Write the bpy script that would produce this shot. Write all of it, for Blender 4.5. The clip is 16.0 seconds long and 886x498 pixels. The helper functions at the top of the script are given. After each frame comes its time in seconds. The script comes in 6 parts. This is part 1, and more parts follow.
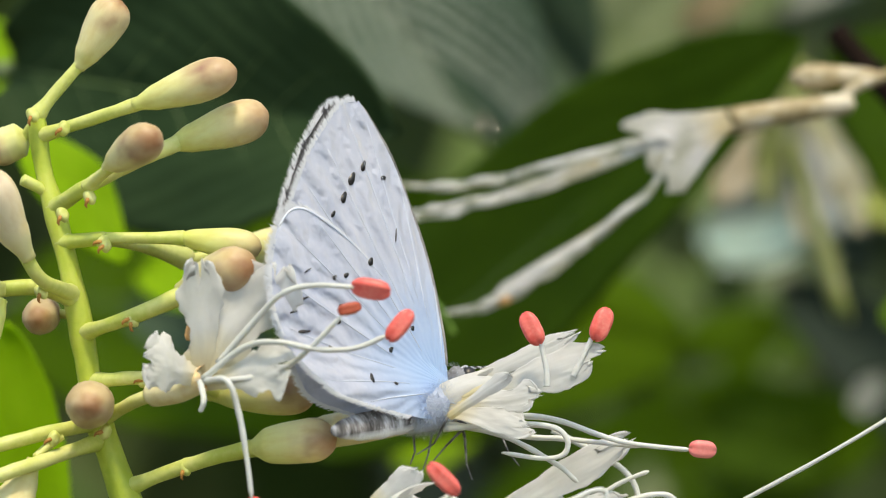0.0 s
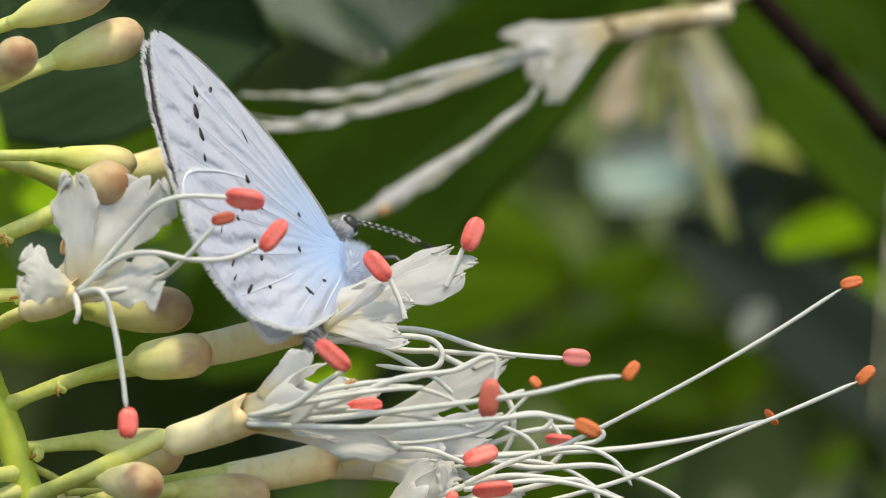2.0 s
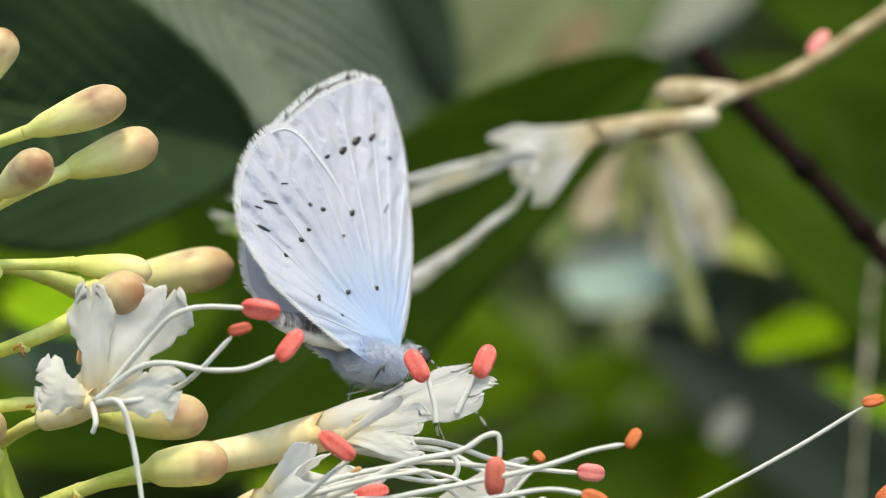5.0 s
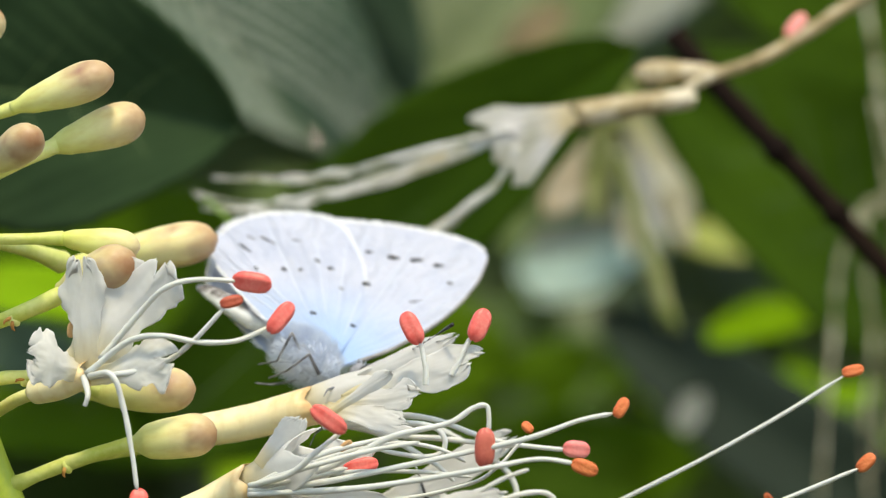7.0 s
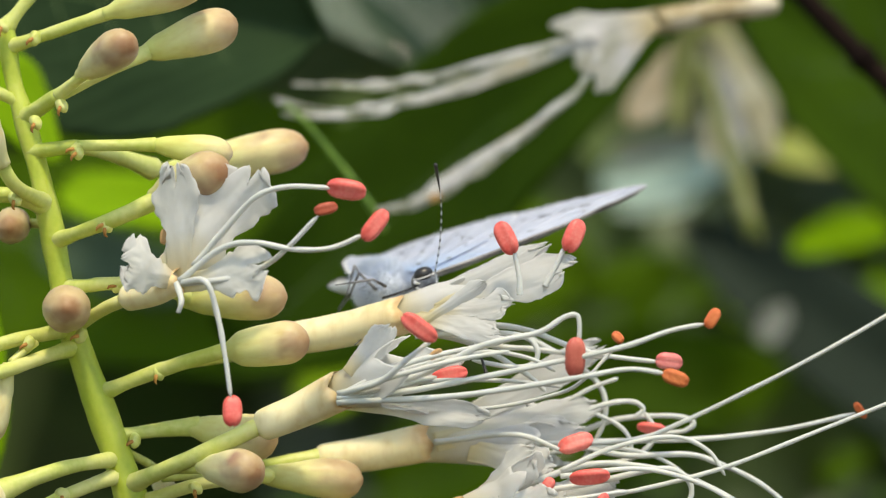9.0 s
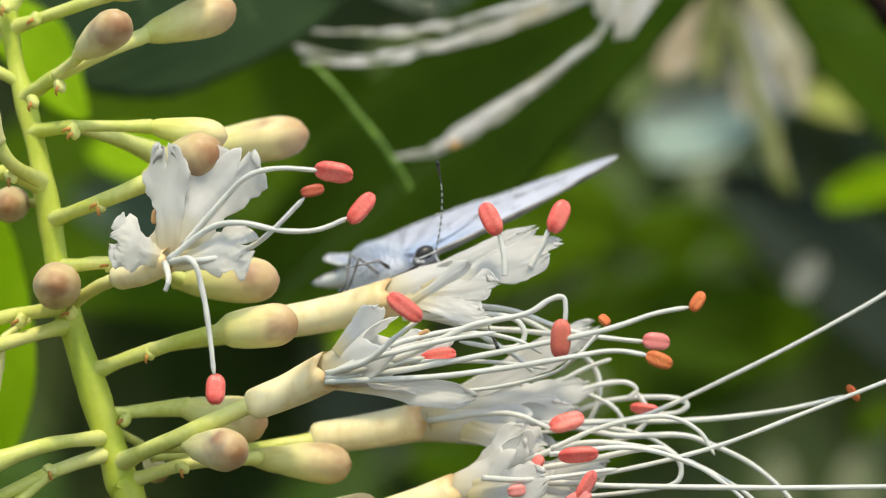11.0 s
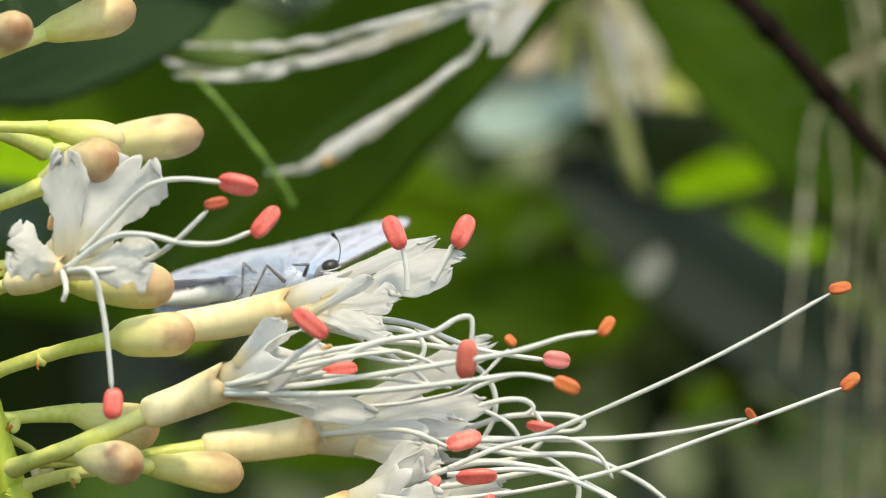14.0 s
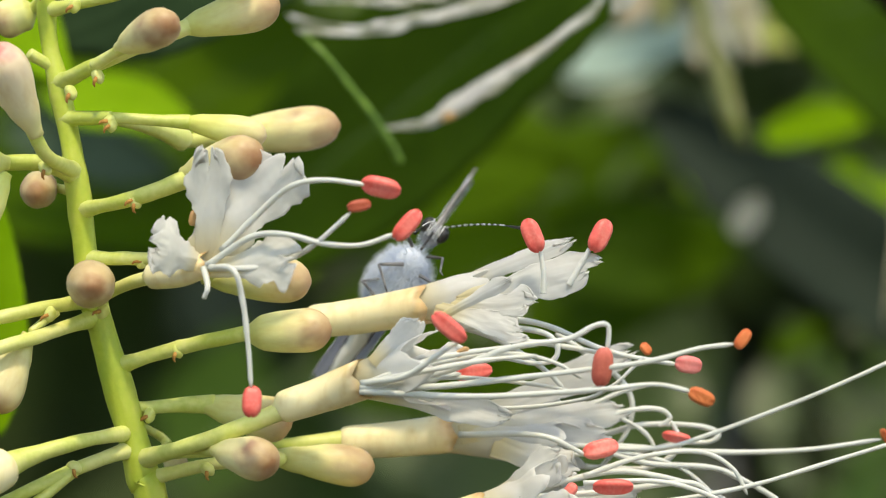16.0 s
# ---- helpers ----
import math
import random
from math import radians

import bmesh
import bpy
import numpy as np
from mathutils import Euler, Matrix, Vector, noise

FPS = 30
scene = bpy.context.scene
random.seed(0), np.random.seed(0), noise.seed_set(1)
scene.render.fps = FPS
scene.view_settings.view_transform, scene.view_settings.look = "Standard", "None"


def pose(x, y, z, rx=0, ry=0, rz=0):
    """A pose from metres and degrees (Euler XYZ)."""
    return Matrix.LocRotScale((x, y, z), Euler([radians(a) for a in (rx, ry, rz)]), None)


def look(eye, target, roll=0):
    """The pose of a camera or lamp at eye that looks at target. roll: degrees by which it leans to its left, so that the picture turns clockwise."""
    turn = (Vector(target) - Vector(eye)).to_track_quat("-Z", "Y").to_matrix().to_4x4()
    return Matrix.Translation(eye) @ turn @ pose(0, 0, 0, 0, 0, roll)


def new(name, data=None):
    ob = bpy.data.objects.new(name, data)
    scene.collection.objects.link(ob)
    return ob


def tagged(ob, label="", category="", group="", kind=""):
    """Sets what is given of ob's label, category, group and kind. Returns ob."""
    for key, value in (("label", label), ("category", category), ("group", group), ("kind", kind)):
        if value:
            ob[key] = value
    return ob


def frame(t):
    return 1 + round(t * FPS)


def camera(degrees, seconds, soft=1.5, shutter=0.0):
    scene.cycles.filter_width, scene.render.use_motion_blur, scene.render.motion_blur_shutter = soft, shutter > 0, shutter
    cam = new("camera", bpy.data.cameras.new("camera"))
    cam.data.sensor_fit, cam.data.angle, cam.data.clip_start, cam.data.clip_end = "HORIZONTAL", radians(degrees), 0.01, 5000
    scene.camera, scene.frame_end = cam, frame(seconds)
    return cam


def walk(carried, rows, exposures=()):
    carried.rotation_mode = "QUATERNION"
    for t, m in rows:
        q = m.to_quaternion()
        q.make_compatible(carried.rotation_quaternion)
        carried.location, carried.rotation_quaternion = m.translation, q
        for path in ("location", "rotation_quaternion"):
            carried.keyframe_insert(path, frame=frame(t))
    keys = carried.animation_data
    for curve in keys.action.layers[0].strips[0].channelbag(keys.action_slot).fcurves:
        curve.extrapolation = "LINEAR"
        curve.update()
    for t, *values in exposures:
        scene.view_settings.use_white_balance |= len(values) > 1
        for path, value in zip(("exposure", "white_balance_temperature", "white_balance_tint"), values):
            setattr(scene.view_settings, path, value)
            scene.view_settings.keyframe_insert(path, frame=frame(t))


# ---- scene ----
cam = camera(12.0, 16.0, soft=1.1)
cam.data.dof.use_dof = True
cam.data.dof.focus_distance = 0.2205
cam.data.dof.aperture_fstop = 45
PATH = [
    (0, look((0.00004, -0.21886, -0.00001), (-0.01136, 0.00071, 0.00784), -0.069)),
    (0.5, look((0.00077, -0.21891, -0.00046), (-0.01148, 0.00057, 0.00835), -0.042)),
    (1, look((0.00129, -0.21881, -0.00250), (-0.01015, 0.00076, 0.00510), 0.026)),
    (1.5, look((-0.00125, -0.21946, -0.00365), (-0.01161, 0.00022, 0.00221), 0.032)),
    (2, look((0.00159, -0.21871, -0.00385), (-0.00481, 0.00110, 0.00251), -0.021)),
    (2.5, look((0.00075, -0.21626, -0.00367), (-0.00456, 0.00357, 0.00305), -0.070)),
    (3, look((-0.00071, -0.21897, -0.00484), (-0.00604, 0.00085, 0.00248), -0.087)),
    (3.5, look((-0.00215, -0.22123, -0.00440), (-0.00714, -0.00152, 0.00576), -0.137)),
    (4, look((0.00001, -0.22067, -0.00413), (-0.00345, -0.00100, 0.00748), -0.188)),
    (4.2, look((0.00006, -0.22049, -0.00389), (-0.00372, -0.00083, 0.00763), -0.184)),
    (6.3, look((-0.00355, -0.22256, -0.00551), (-0.00510, -0.00295, 0.00742), -0.185)),
    (6.5, look((-0.00380, -0.22288, -0.00565), (-0.00396, -0.00324, 0.00707), -0.186)),
    (7, look((-0.00431, -0.22287, -0.00610), (-0.00407, -0.00322, 0.00623), -0.145)),
    (7.5, look((-0.00571, -0.22216, -0.00686), (-0.00591, -0.00245, 0.00443), -0.083)),
    (8, look((-0.00736, -0.22185, -0.00778), (-0.00935, -0.00211, 0.00266), -0.007)),
    (8.5, look((-0.00581, -0.22199, -0.00741), (-0.00798, -0.00225, 0.00303), 0.024)),
    (8.7, look((-0.00500, -0.22206, -0.00726), (-0.00806, -0.00230, 0.00243), 0.027)),
    (10.8, look((-0.00095, -0.22329, -0.00525), (-0.00763, -0.00344, -0.00043), -0.014)),
    (11, look((-0.00246, -0.22277, -0.00580), (-0.00936, -0.00293, -0.00073), -0.010)),
    (11.5, look((-0.00807, -0.22178, -0.00700), (-0.00836, -0.00188, -0.00033), -0.020)),
    (12, look((-0.01034, -0.22289, -0.00756), (-0.00737, -0.00304, -0.00012), -0.002)),
    (12.5, look((-0.00959, -0.22296, -0.00706), (-0.00506, -0.00308, -0.00159), 0.046)),
    (13, look((-0.01166, -0.21925, -0.00475), (-0.00598, 0.00066, -0.00167), 0.105)),
    (13.5, look((-0.01169, -0.21936, -0.00165), (-0.00423, 0.00051, 0.00037), 0.122)),
    (14, look((-0.01125, -0.21962, -0.00031), (-0.00474, 0.00027, 0.00113), 0.168)),
    (14.5, look((-0.01251, -0.22028, 0.00108), (-0.00902, -0.00031, 0.00243), 0.216)),
    (15, look((-0.01341, -0.22101, 0.00287), (-0.01017, -0.00103, 0.00294), 0.303)),
    (15.5, look((-0.01318, -0.22152, 0.00316), (-0.01130, -0.00155, 0.00019), 0.373)),
    (16, look((-0.01316, -0.22109, 0.00206), (-0.01062, -0.00112, -0.00081), 0.504)),
]
walk(cam, PATH, exposures=(
    (0.0, 0.32, 8450, 5), (0.5, 0.38, 8450, 4), (1.5, 0.18, 8450, 5), (2.5, 0.27, 8450, 6), (4.0, 0.4, 8450, 5),
    (7.0, 0.38, 8450, 4), (7.5, 0.22, 8450, 5), (8.0, 0.2, 8450, 5), (8.7, 0.22, 8450, 5), (10.8, 0.34, 8450, 5),
    (11.5, 0.24, 8450, 5), (12.5, 0.32, 8450, 5), (13.5, 0.32, 8650, 3), (14.0, 0.44, 8750, 3), (15.0, 0.43, 8750, 2),
    (15.5, 0.36, 8750, 3), (16.0, 0.32, 8650, 4)))

# ---- light: a high sun through thin haze and foliage, open sky
world = bpy.data.worlds.new("garden_sky")
scene.world = world
world.use_nodes = True
sky = world.node_tree.nodes.new("ShaderNodeTexSky")
sky.sky_type = "NISHITA"
sky.sun_disc = False
sky.sun_elevation = radians(66)
sky.sun_rotation = radians(150)
back = world.node_tree.nodes["Background"]
back.inputs["Strength"].default_value = 0.26
world.node_tree.links.new(sky.outputs["Color"], back.inputs["Color"])
sun = new("sun", bpy.data.lights.new("sun", "SUN"))
sun.data.energy = 2.32
sun.data.angle = radians(4)
sun.data.color = (1.0, 0.95, 0.87)
sun.matrix_basis = look((0.02, -0.2, 0.45), (0, 0, 0))

MM = 0.001
GROUND = -1.1
PIVOT = Vector((0, 0, -20))


# ---- materials
def material(name, colours, scale, rough=0.5, bump=0.1, detail_scale=None, sss=0.0, coat=0.0, through_light=0.0, sheen=0.0, coords="Object", stretch=None):
    """A surface whose colour wanders between colours over two scales of noise, with fine relief."""
    m = bpy.data.materials.new(name)
    m.use_nodes = True
    nodes, links = m.node_tree.nodes, m.node_tree.links
    p = nodes["Principled BSDF"]
    tc = nodes.new("ShaderNodeTexCoord")
    mapping = nodes.new("ShaderNodeMapping")
    links.new(tc.outputs[coords], mapping.inputs["Vector"])
    if stretch:
        mapping.inputs["Scale"].default_value = stretch
    big = nodes.new("ShaderNodeTexNoise")
    big.inputs["Scale"].default_value = scale
    big.inputs["Detail"].default_value = 3
    fine = nodes.new("ShaderNodeTexNoise")
    fine.inputs["Scale"].default_value = detail_scale or scale * 7
    fine.inputs["Detail"].default_value = 4
    info = nodes.new("ShaderNodeObjectInfo")
    mix = nodes.new("ShaderNodeMath")
    mix.operation = "MULTIPLY_ADD"
    mix.inputs[1].default_value = 0.35
    add = nodes.new("ShaderNodeMath")
    add.operation = "MULTIPLY_ADD"
    add.inputs[1].default_value = 0.18
    ramp = nodes.new("ShaderNodeValToRGB")
    el = ramp.color_ramp.elements
    el[0].position, el[1].position = 0.36, 0.78
    el[0].color, el[1].color = (*colours[0], 1), (*colours[-1], 1)
    for i, c in enumerate(colours[1:-1]):
        e = el.new(0.36 + 0.42 * (i + 1) / (len(colours) - 1))
        e.color = (*c, 1)
    for n in (big, fine):
        links.new(mapping.outputs[0], n.inputs["Vector"])
    links.new(fine.outputs["Fac"], mix.inputs[0])
    links.new(big.outputs["Fac"], mix.inputs[2])
    links.new(info.outputs["Random"], add.inputs[0])
    links.new(mix.outputs[0], add.inputs[2])
    sub = nodes.new("ShaderNodeMath")
    sub.operation = "SUBTRACT"
    sub.inputs[1].default_value = 0.22
    links.new(add.outputs[0], sub.inputs[0])
    links.new(sub.outputs[0], ramp.inputs["Fac"])
    links.new(ramp.outputs["Color"], p.inputs["Base Color"])
    p.inputs["Roughness"].default_value = rough
    p.inputs["Subsurface Weight"].default_value = sss
    p.inputs["Subsurface Radius"].default_value = (0.0014, 0.0013, 0.0009)
    p.inputs["Coat Weight"].default_value = coat
    p.inputs["Sheen Weight"].default_value = sheen
    if bump:
        b = nodes.new("ShaderNodeBump")
        b.inputs["Strength"].default_value = bump
        b.inputs["Distance"].default_value = 0.0002
        links.new(fine.outputs["Fac"], b.inputs["Height"])
        links.new(b.outputs["Normal"], p.inputs["Normal"])
    if through_light:
        t = nodes.new("ShaderNodeBsdfTranslucent")
        mx = nodes.new("ShaderNodeMixShader")
        mx.inputs["Fac"].default_value = through_light
        links.new(ramp.outputs["Color"], t.inputs["Color"])
        links.new(p.outputs[0], mx.inputs[1])
        links.new(t.outputs[0], mx.inputs[2])
        links.new(mx.outputs[0], nodes["Material Output"].inputs["Surface"])
    return m


def bud_material(name, stops, blotch=0.0, sss=0.4, along_uv=False):
    """Colour runs from the green base of a bud to its tip; faint flecks, and a soft brown-pink patch towards the tip."""
    m = material(name, [(0.5, 0.5, 0.5), (0.6, 0.6, 0.6)], 500, 0.45, 0.08, 4000, sss)
    nodes, links = m.node_tree.nodes, m.node_tree.links
    p = nodes["Principled BSDF"]
    p.inputs["Specular IOR Level"].default_value = 0.35
    tc = next(n for n in nodes if n.type == "TEX_COORD")
    sep = nodes.new("ShaderNodeSeparateXYZ")
    links.new(tc.outputs["Generated"], sep.inputs[0])
    big = next(n for n in nodes if n.type == "TEX_NOISE")
    wob = nodes.new("ShaderNodeMath")
    wob.operation = "MULTIPLY_ADD"
    wob.inputs[1].default_value = 0.35
    links.new(big.outputs["Fac"], wob.inputs[0])
    run = sep.outputs["Z"]
    if along_uv:
        uv = nodes.new("ShaderNodeUVMap")
        uv.uv_map = "blade"
        split = nodes.new("ShaderNodeSeparateXYZ")
        links.new(uv.outputs[0], split.inputs[0])
        run = split.outputs["X"]
    links.new(run, wob.inputs[2])
    off = nodes.new("ShaderNodeMath")
    off.operation = "SUBTRACT"
    off.inputs[1].default_value = 0.18
    links.new(wob.outputs[0], off.inputs[0])
    ramp = nodes.new("ShaderNodeValToRGB")
    el = ramp.color_ramp.elements
    el[0].position, el[0].color = stops[0][0], (*stops[0][1], 1)
    el[1].position, el[1].color = stops[-1][0], (*stops[-1][1], 1)
    for pos, c in stops[1:-1]:
        el.new(pos).color = (*c, 1)
    links.new(off.outputs[0], ramp.inputs["Fac"])
    fleck = nodes.new("ShaderNodeTexNoise")
    fleck.inputs["Scale"].default_value = 1500
    fleck.inputs["Detail"].default_value = 4
    squash = nodes.new("ShaderNodeMapping")
    squash.inputs["Scale"].default_value = (1, 1, 0.4)
    links.new(tc.outputs["Object"], squash.inputs["Vector"])
    links.new(squash.outputs[0], fleck.inputs["Vector"])
    shade = nodes.new("ShaderNodeValToRGB")
    shade.color_ramp.elements[0].position, shade.color_ramp.elements[0].color = 0.3, (0.9, 0.84, 0.74, 1)
    shade.color_ramp.elements[1].position, shade.color_ramp.elements[1].color = 0.52, (1, 1, 1, 1)
    links.new(fleck.outputs["Fac"], shade.inputs["Fac"])
    mul = nodes.new("ShaderNodeMix")
    mul.data_type, mul.blend_type = "RGBA", "MULTIPLY"
    mul.inputs["Factor"].default_value = 1.0
    links.new(ramp.outputs["Color"], mul.inputs[6])
    links.new(shade.outputs["Color"], mul.inputs[7])
    out = mul.outputs[2]
    if blotch:
        info = next(n for n in nodes if n.type == "OBJECT_INFO")
        shift = nodes.new("ShaderNodeVectorMath")
        shift.operation = "MULTIPLY_ADD"
        shift.inputs[1].default_value = (1, 1, 0.7)
        comb = nodes.new("ShaderNodeCombineXYZ")
        links.new(info.outputs["Random"], comb.inputs["X"])
        links.new(tc.outputs["Object"], shift.inputs[0])
        links.new(comb.outputs[0], shift.inputs[2])
        patch = nodes.new("ShaderNodeTexNoise")
        patch.inputs["Scale"].default_value = 620
        patch.inputs["Detail"].default_value = 2.5
        links.new(shift.outputs[0], patch.inputs["Vector"])
        band = nodes.new("ShaderNodeValToRGB")
        be = band.color_ramp.elements
        be[0].position, be[0].color = 0.5, (0, 0, 0, 1)
        be[1].position, be[1].color = 1.0, (0.15, 0.15, 0.15, 1)
        be.new(0.74).color = (1, 1, 1, 1)
        links.new(sep.outputs["Z"], band.inputs["Fac"])
        soft_edge = nodes.new("ShaderNodeMapRange")
        soft_edge.inputs["From Min"].default_value = 0.42
        soft_edge.inputs["From Max"].default_value = 0.66
        soft_edge.inputs["To Max"].default_value = blotch
        links.new(patch.outputs["Fac"], soft_edge.inputs["Value"])
        amount = nodes.new("ShaderNodeMath")
        amount.operation = "MULTIPLY"
        links.new(band.outputs["Color"], amount.inputs[0])
        links.new(soft_edge.outputs["Result"], amount.inputs[1])
        stain = nodes.new("ShaderNodeMix")
        stain.data_type = "RGBA"
        stain.inputs[7].default_value = (0.34, 0.185, 0.125, 1)
        links.new(amount.outputs[0], stain.inputs["Factor"])
        links.new(out, stain.inputs[6])
        out = stain.outputs[2]
    links.new(out, p.inputs["Base Color"])
    return m


def petal_material(name, throat, blade, through_light):
    """Thin soft petal: warm throat that fades along the claw into white, faint veins, light through it."""
    m = material(name, blade, 500, 0.7, 0.0, 3000, 0.0, 0.0, through_light)
    nodes, links = m.node_tree.nodes, m.node_tree.links
    p = nodes["Principled BSDF"]
    p.inputs["Specular IOR Level"].default_value = 0.25
    ramp = next(n for n in nodes if n.type == "VALTORGB")
    uv = nodes.new("ShaderNodeUVMap")
    uv.uv_map = "blade"
    sep = nodes.new("ShaderNodeSeparateXYZ")
    links.new(uv.outputs[0], sep.inputs[0])
    fade = nodes.new("ShaderNodeMapRange")
    fade.inputs["From Min"].default_value = 0.06
    fade.inputs["From Max"].default_value = 0.42
    fade.inputs["To Min"].default_value = 1.0
    fade.inputs["To Max"].default_value = 0.0
    links.new(sep.outputs["X"], fade.inputs["Value"])
    mix = nodes.new("ShaderNodeMix")
    mix.data_type = "RGBA"
    links.new(fade.outputs["Result"], mix.inputs["Factor"])
    links.new(ramp.outputs["Color"], mix.inputs[6])
    mix.inputs[7].default_value = (*throat, 1)
    links.new(mix.outputs[2], p.inputs["Base Color"])
    t = next(n for n in nodes if n.type == "BSDF_TRANSLUCENT")
    links.new(mix.outputs[2], t.inputs["Color"])
    # fine veins along the petal and a soft crumple
    stretch = nodes.new("ShaderNodeMapping")
    stretch.inputs["Scale"].default_value = (2.5, 14, 1)
    links.new(uv.outputs[0], stretch.inputs["Vector"])
    nz = nodes.new("ShaderNodeTexNoise")
    nz.inputs["Scale"].default_value = 1.5
    nz.inputs["Detail"].default_value = 4
    links.new(stretch.outputs[0], nz.inputs["Vector"])
    b = nodes.new("ShaderNodeBump")
    b.inputs["Strength"].default_value = 0.1
    b.inputs["Distance"].default_value = 0.0002
    links.new(nz.outputs["Fac"], b.inputs["Height"])
    links.new(b.outputs["Normal"], p.inputs["Normal"])
    return m


def leaf_material(name, colours, rough, through_light, coat=0.0):
    """Leaf blade: colour wander, paler side veins and puckered relief along them, some light through."""
    m = material(name, colours, 40, rough, 0.0, 400, 0.0, coat, through_light)
    nodes, links = m.node_tree.nodes, m.node_tree.links
    p = nodes["Principled BSDF"]
    p.inputs["Specular IOR Level"].default_value = 0.05
    uv = nodes.new("ShaderNodeUVMap")
    uv.uv_map = "blade"
    wave = nodes.new("ShaderNodeTexWave")
    wave.bands_direction = "DIAGONAL"
    wave.inputs["Scale"].default_value = 2.2
    wave.inputs["Distortion"].default_value = 5.0
    wave.inputs["Detail"].default_value = 2
    links.new(uv.outputs[0], wave.inputs["Vector"])
    b = nodes.new("ShaderNodeBump")
    b.inputs["Strength"].default_value = 0.12
    b.inputs["Distance"].default_value = 0.001
    links.new(wave.outputs["Fac"], b.inputs["Height"])
    links.new(b.outputs["Normal"], p.inputs["Normal"])
    return m


stem_green = material("stem_green", [(0.34, 0.44, 0.04), (0.44, 0.52, 0.06), (0.52, 0.54, 0.11)], 300, 0.45, 0.15, 2500, 0.25)
stalk_pale = material("stalk_pale", [(0.46, 0.53, 0.1), (0.6, 0.63, 0.2), (0.69, 0.68, 0.29)], 250, 0.45, 0.1, 3000, 0.3)
stalk_buff = material("stalk_buff", [(0.2, 0.15, 0.06), (0.36, 0.28, 0.15), (0.64, 0.57, 0.44)], 520, 0.55, 0.12, 3000, 0.15)
calyx_cream = bud_material("calyx_cream", [(0.0, (0.72, 0.7, 0.36)), (0.2, (0.81, 0.75, 0.46)), (0.78, (0.84, 0.75, 0.48)), (0.9, (0.82, 0.68, 0.4)), (1.0, (0.7, 0.47, 0.24))], along_uv=True)
calyx_rim = material("calyx_rim", [(0.5, 0.3, 0.1), (0.66, 0.48, 0.22), (0.76, 0.62, 0.36)], 1200, 0.6, 0.1, 5000, 0.2)
bud_cream = bud_material("bud_cream", [(0.0, (0.6, 0.63, 0.2)), (0.4, (0.69, 0.68, 0.31)), (0.65, (0.72, 0.64, 0.34)), (0.86, (0.61, 0.48, 0.27)), (1.0, (0.46, 0.28, 0.15))], 1.0)
bud_tan = bud_material("bud_tan", [(0.0, (0.66, 0.64, 0.26)), (0.35, (0.71, 0.66, 0.36)), (0.7, (0.68, 0.6, 0.34)), (0.9, (0.55, 0.41, 0.23)), (1.0, (0.34, 0.17, 0.08))], 1.0)
bud_green = bud_material("bud_green", [(0.0, (0.58, 0.63, 0.16)), (0.4, (0.68, 0.7, 0.24)), (0.8, (0.7, 0.66, 0.32)), (1.0, (0.7, 0.54, 0.32))], 0.5)
bud_open = bud_material("bud_open", [(0.0, (0.66, 0.64, 0.3)), (0.4, (0.76, 0.68, 0.46)), (0.86, (0.78, 0.66, 0.48)), (0.95, (0.68, 0.36, 0.3)), (1.0, (0.55, 0.1, 0.11))], 0.2)
petal_white = petal_material("petal_white", (0.84, 0.77, 0.54), [(0.82, 0.82, 0.8), (0.86, 0.86, 0.85), (0.89, 0.89, 0.88)], 0.58)
petal_far = petal_material("petal_far", (0.74, 0.66, 0.46), [(0.62, 0.62, 0.54), (0.8, 0.79, 0.77), (0.93, 0.91, 0.93)], 0.6)
# far stamens: white glints painted in between duller grey-green
strand_glint = material("strand_glint", [(0.4, 0.42, 0.3), (0.82, 0.82, 0.79), (0.95, 0.94, 0.96)], 420, 0.2, 0.1, 1500, 0.0, 0.3, 0.45)
filament_white = material("filament_white", [(0.69, 0.71, 0.67), (0.76, 0.77, 0.74)], 300, 0.4, 0.05, 3000, 0.15, 0.0, 0.2)
anther_pink = material("anther_pink", [(0.74, 0.09, 0.075), (0.83, 0.15, 0.125), (0.87, 0.25, 0.21)], 700, 0.42, 0.1, 6000, 0.15)
anther_rose = material("anther_rose", [(0.82, 0.18, 0.17), (0.86, 0.32, 0.29)], 500, 0.4, 0.1, 6000, 0.15)
anther_red = material("anther_red", [(0.5, 0.075, 0.06), (0.68, 0.17, 0.12)], 500, 0.45, 0.15, 6000, 0.1)
anther_orange = material("anther_orange", [(0.6, 0.11, 0.03), (0.7, 0.2, 0.06)], 900, 0.6, 0.4, 6000, 0.1)
anther_dark = material("anther_dark", [(0.36, 0.05, 0.025), (0.5, 0.1, 0.05)], 900, 0.5, 0.3, 6000)
anther_tan = material("anther_tan", [(0.5, 0.27, 0.1), (0.6, 0.38, 0.2)], 900, 0.55, 0.3, 6000)
bract_brown = material("bract_brown", [(0.3, 0.1, 0.02), (0.52, 0.26, 0.06)], 900, 0.7, 0.4, 6000)
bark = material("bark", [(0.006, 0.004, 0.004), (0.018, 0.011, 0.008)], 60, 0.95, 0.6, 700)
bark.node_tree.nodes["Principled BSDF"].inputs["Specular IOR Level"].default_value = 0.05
# the near-black green carries the shade that lies on this leaf
leaf_dark_shade = leaf_material("leaf_dark_shade", [(0.015, 0.034, 0.014), (0.03, 0.057, 0.023)], 0.6, 0.12)
# one leaf green in three tones: half shade, shade, then sunlight in the colour
leaf_half_tone = leaf_material("leaf_half_tone", [(0.05, 0.11, 0.003), (0.08, 0.155, 0.006)], 0.6, 0.4)
